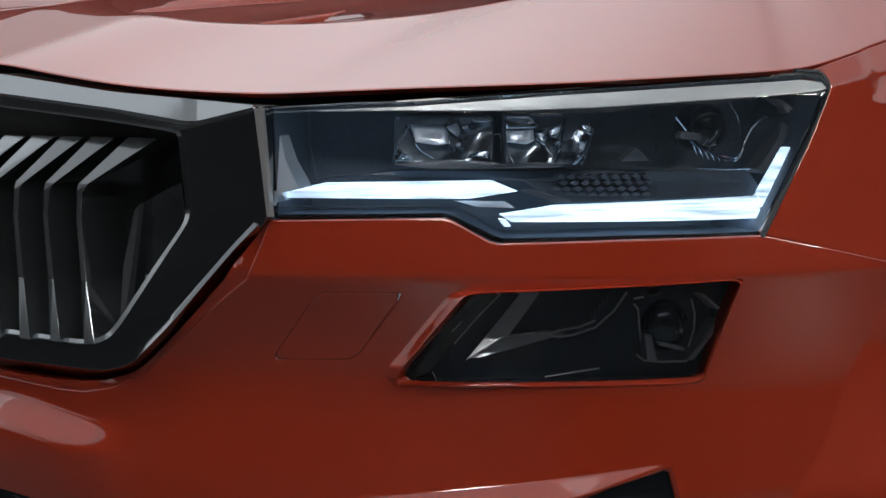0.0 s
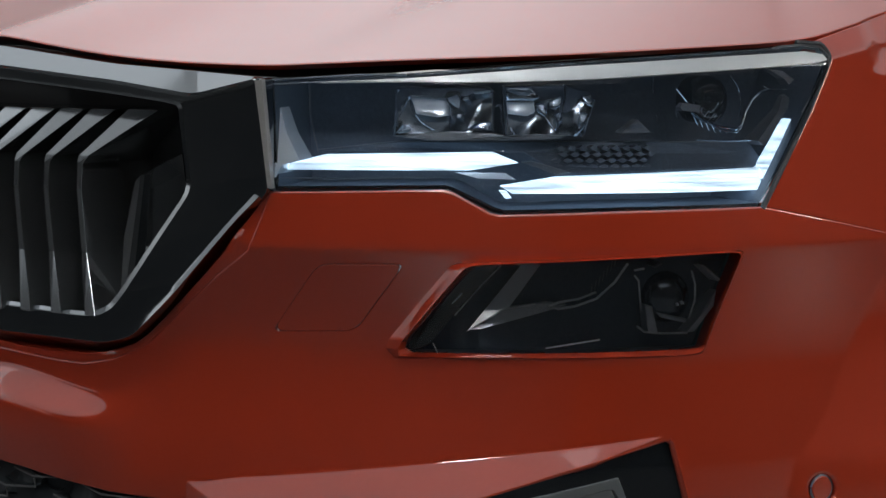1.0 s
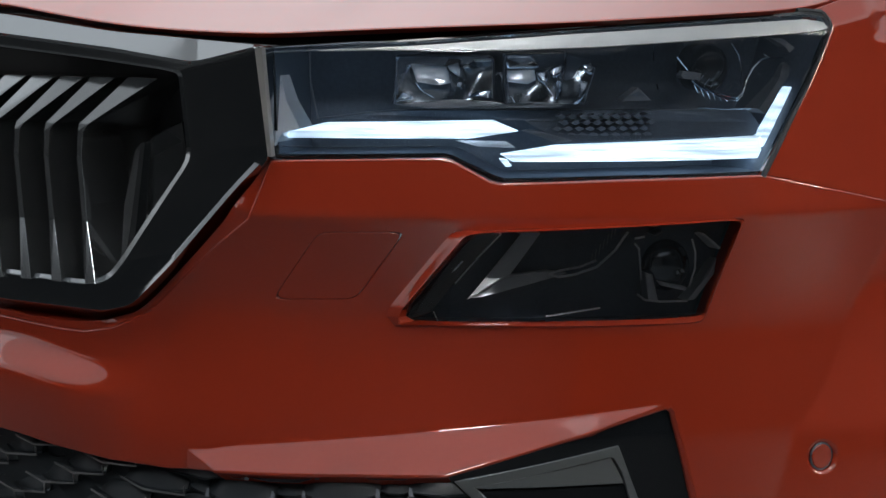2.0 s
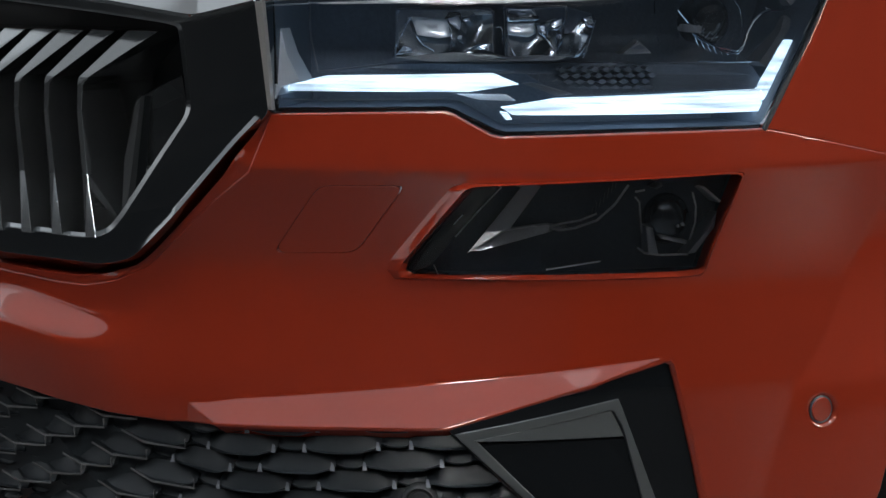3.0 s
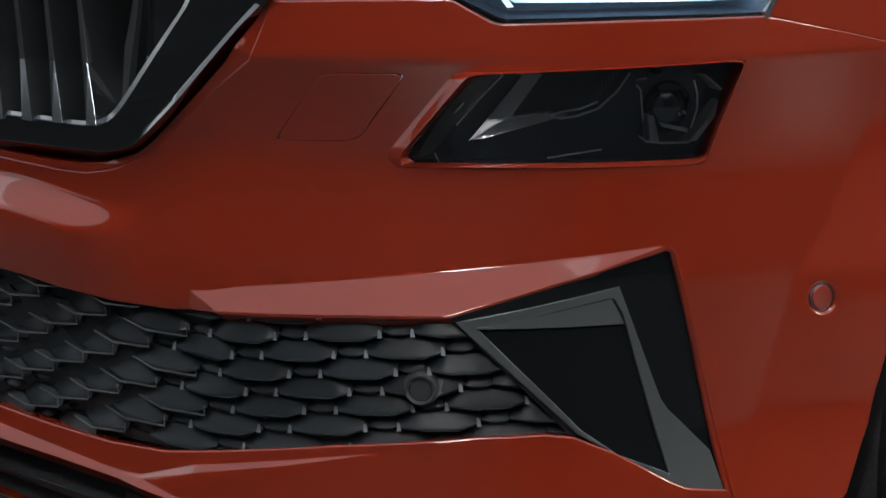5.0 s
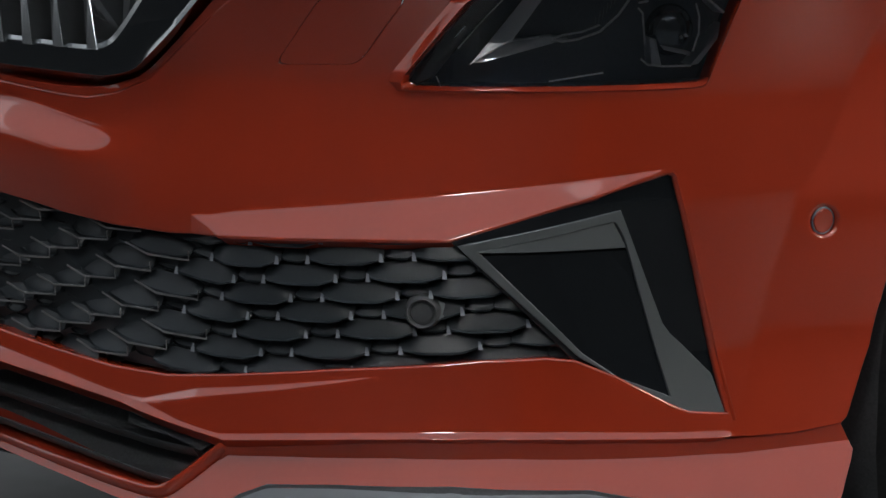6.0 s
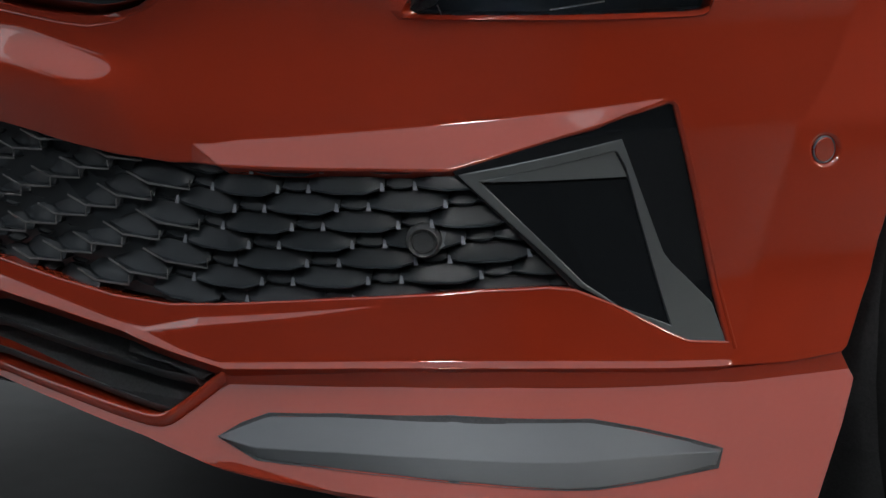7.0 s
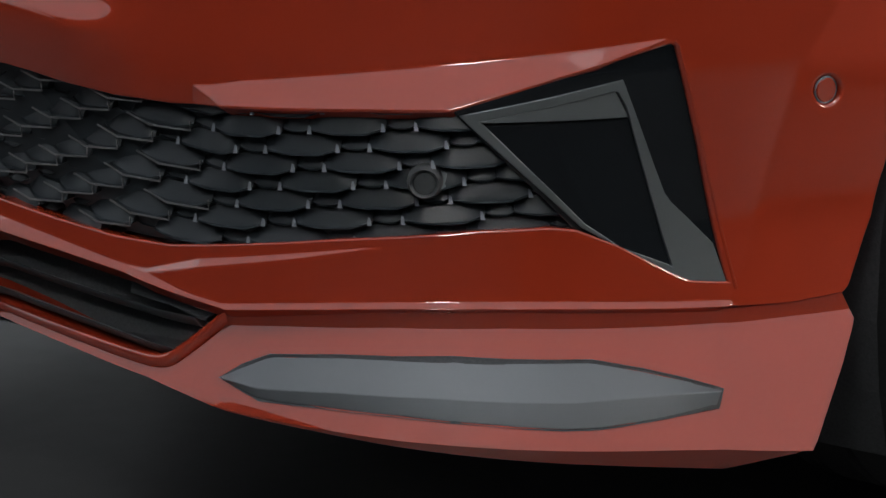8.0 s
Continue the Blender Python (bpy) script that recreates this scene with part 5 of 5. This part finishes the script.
smooth(panel("blade_roof", [(0.6664, 0.5268), (0.7835, 0.5484), (0.7946, 0.5264)], lambda a, z: h_mesh(a, z) - 0.0022 - 0.10 * (z - 0.537), GREY_TRIM, blade, "dark silver slanted roof", step=0.005, edge=(0.0004, 0.012)), 30)
lamp_piece("blade_core", [(0.6642, 0.5243), (0.7996, 0.5253), (0.8428, 0.3858), (0.7916, 0.4055), (0.756, 0.4302)], CORE_BLACK, -0.0048, -0.03, "black inner panel", hf=h_mesh, parent=blade)

part("edge_bead", bar(skin(resample([(0.8377, 0.5897), (0.8414, 0.5862), (0.8646, 0.4945), (0.8813, 0.4284), (0.8948, 0.367)], 0.006, closed=False), h_body, -0.0005), 0.0019), PAINT, bumper, "painted bead along the blade")

# ---- painted parking sensor ----
eye = smooth(part("parking_sensor", lathe(SENSOR_AT, h_body, [(0.0166, -0.02), (0.0166, -0.0085), (0.0135, -0.0075), (0.0117, -0.0085), (0.0113, -0.0085), (0.0110, -0.0022), (0.0102, -0.0012), (0.004, -0.0008)]), PAINT, car, "orange-red painted parking sensor"), 30)

ring_bar = [spot(SENSOR_AT[0] + 0.0116 * math.cos(k * math.pi / 16), SENSOR_AT[1] + 0.0116 * math.sin(k * math.pi / 16), h_body(*SENSOR_AT) - 0.003) for k in range(33)]
smooth(part("ring", bar(ring_bar, 0.0010), LAMP_GREY, eye, "thin grey ring"))

# ---- apron insert, lower opening ----
RIDGE_LINE = [(0.4508, 0.2951), (0.4839, 0.2913), (0.5555, 0.2950), (0.6291, 0.2955), (0.6911, 0.2926), (0.7443, 0.2898), (0.7858, 0.2900), (0.8289, 0.2894), (0.8656, 0.2881)]
INSERT_TOP = [(0.4462, 0.2941), (0.4668, 0.3051), (0.4901, 0.3143), (0.5498, 0.3193), (0.6451, 0.3228), (0.7593, 0.3170), (0.7997, 0.3075), (0.8380, 0.2966), (0.8687, 0.2869)]
INSERT_LOW = [(0.4495, 0.2925), (0.4872, 0.2822), (0.5370, 0.2819), (0.6029, 0.2799), (0.6737, 0.2749), (0.7346, 0.2691), (0.7612, 0.2682), (0.8076, 0.2709), (0.8612, 0.2755)]

N = 60
top, ridge, low = along(INSERT_TOP, N), along(RIDGE_LINE, N), along(INSERT_LOW, N)
between = [tuple((np.array(p) * 0.5 + np.array(q) * 0.5)) for p, q in zip(top, ridge)]
rings = [[spot(a, z, h_apron(a, z) + o) for a, z in row] for row, o in ((top, -0.010), (top, 0.0006), (between, 0.0030), (ridge, 0.0066), (low, 0.0008), (low, -0.008))]
bm = loft(rings, close=False)
bm.verts.ensure_lookup_table()
for end in (0, N - 1):
    bm.faces.new([bm.verts[k * N + end] for k in range(len(rings))])
bmesh.ops.recalc_face_normals(bm, faces=bm.faces)
part("insert_gasket", block(resample(INSERT, 0.006), h_apron, 0.0010, -0.004, step=0.006, bevel=0.0003), DEEP_BLACK, skirt, "thin black seal round the silver insert")
insert = part("apron_insert", bm, SILVER, skirt, "satin silver insert with a long ridge")
soft = insert.modifiers.new("edge", "BEVEL")
soft.width, soft.segments, soft.limit_method, soft.angle_limit = 0.002, 3, "ANGLE", radians(12)
smooth(insert, 40)

mouth = part("lower_opening", block([(0.0, 0.312), (0.30, 0.300), (0.47, 0.305), (0.47, 0.36), (0.40, 0.40), (0.0, 0.43)], h_body, -0.07, -0.09), DEEP_BLACK, car, "black lower air opening with two slats", both=True)
for loop, w in (([(0, 0.366), (0.1896, 0.3652), (0.2571, 0.3555), (0.3206, 0.3463), (0.382, 0.3397), (0.4114, 0.3372)], 0.004), ([(0, 0.347), (0.2026, 0.3436), (0.2691, 0.3329), (0.3326, 0.3221), (0.398, 0.3129)], 0.004)):
    pts = resample(loop, 0.01, closed=False)
    rings = [[spot(a, z + dz, h_body(a, z) + o) for dz, o in ((0.0, -0.026), (-0.012, -0.052), (-0.018, -0.052), (-0.011, -0.036), (-0.0012, -0.0262))] for a, z in pts]
    smooth(part("slat", loft(rings, cap=True), SATIN_BLACK, mouth, "satin black slat"), 40)
lamp_piece("end_cap", [(0.3217, 0.3641), (0.3744, 0.3579), (0.4321, 0.3446), (0.4136, 0.3317), (0.3762, 0.3406), (0.3308, 0.3451)], SATIN_BLACK, -0.045, -0.065, "satin black end cap", hf=h_body, parent=mouth, tilt=0.3)

part("tray", loft([skin([(a, 0.326 - 0.055 * a) for a in np.linspace(0, 0.42, 12)], h_skirt, -0.012), skin([(a, 0.323 - 0.055 * a) for a in np.linspace(0, 0.42, 12)], h_body, -0.09)], close=False), DEEP_BLACK, mouth, "black tray behind the lip")

# ---- front wheel and its arch ----
def wheel_skin(profile, n=72):
    """Rings round the axle: (across, radius)."""
    return [[Vector((x, 0.87 + r * math.cos(2 * math.pi * k / n), 0.345 + r * math.sin(2 * math.pi * k / n))) for k in range(n)] for x, r in profile]


wheel = new("wheel")
wheel.parent = car
tagged(wheel, label="front wheel with a black tyre")
smooth(part("tyre", loft(wheel_skin([(0.66, 0.24), (0.655, 0.29), (0.665, 0.325), (0.69, 0.340), (0.712, 0.343), (0.714, 0.335), (0.722, 0.335), (0.724, 0.344), (0.765, 0.345), (0.767, 0.336), (0.776, 0.336), (0.778, 0.345), (0.815, 0.344), (0.817, 0.335), (0.825, 0.335), (0.827, 0.343), (0.85, 0.338), (0.868, 0.32), (0.872, 0.305), (0.876, 0.29), (0.874, 0.262), (0.862, 0.242), (0.85, 0.236)])), RUBBER, wheel, "black rubber tyre"), 40)
smooth(part("rim", loft(wheel_skin([(0.70, 0.235), (0.85, 0.238), (0.858, 0.232), (0.852, 0.224), (0.80, 0.21), (0.79, 0.07), (0.80, 0.03)]), cap=True), SATIN_BLACK, wheel, "dark wheel rim"), 40)
for k in range(64):
    t = 2 * math.pi * (k + 0.5) / 64
    bm = bmesh.new()
    bmesh.ops.create_cube(bm, size=1, matrix=pose(0.857, 0.87 + 0.331 * math.cos(t), 0.345 + 0.331 * math.sin(t)) @ Matrix.Rotation(t, 4, "X") @ pose(0, 0, 0, 0, 0, 35) @ Matrix.Diagonal((0.012, 0.014, 0.014, 1)))
    part("shoulder_lug", bm, RUBBER, wheel)
arch = [[Vector((x, 0.87 + r * math.cos(t), 0.345 + r * math.sin(t))) for t in [radians(-25 + 10 * k) for k in range(24)]] for x, r in ((0.88, 0.43), (0.5, 0.43), (0.45, 0.40))]
part("arch_liner", loft(arch, close=False), DEEP_BLACK, car, "black wheel arch liner")

floor_pan = box((1.28, 3.5, 0.04), (0, 2.15, 0.25))
for side in (-0.77, 0.77):
    bmesh.ops.create_cube(floor_pan, size=1, matrix=Matrix.Translation((side, 2.65, 0.24)) @ Matrix.Diagonal((0.26, 2.5, 0.08, 1)))
part("underbody", floor_pan, DEEP_BLACK, car, "black floor pan and sills under the car")

# ---- the car's other side ----
other_side(lamp, car)
for ob in (fog, blade, eye, sensor):
    other_side(ob, car)
for ob in [c for c in car.children if c.name.split(".")[0] in ("fender",)]:
    other_side(ob, car)
for owner, kinds in ((bumper, ("tow_cover", "edge_bead")), (skirt, ("apron_insert", "insert_gasket")), (grille, ("slat", "end_slat", "end_slat_nose", "edge_strip")), (lower, ("grille_cell", "grille_link", "cell_edge", "chamfer")), (mouth, ("slat", "end_cap", "tray"))):
    for ob in [c for c in owner.children if c.name.split(".")[0] in kinds]:
        other_side(ob, owner)
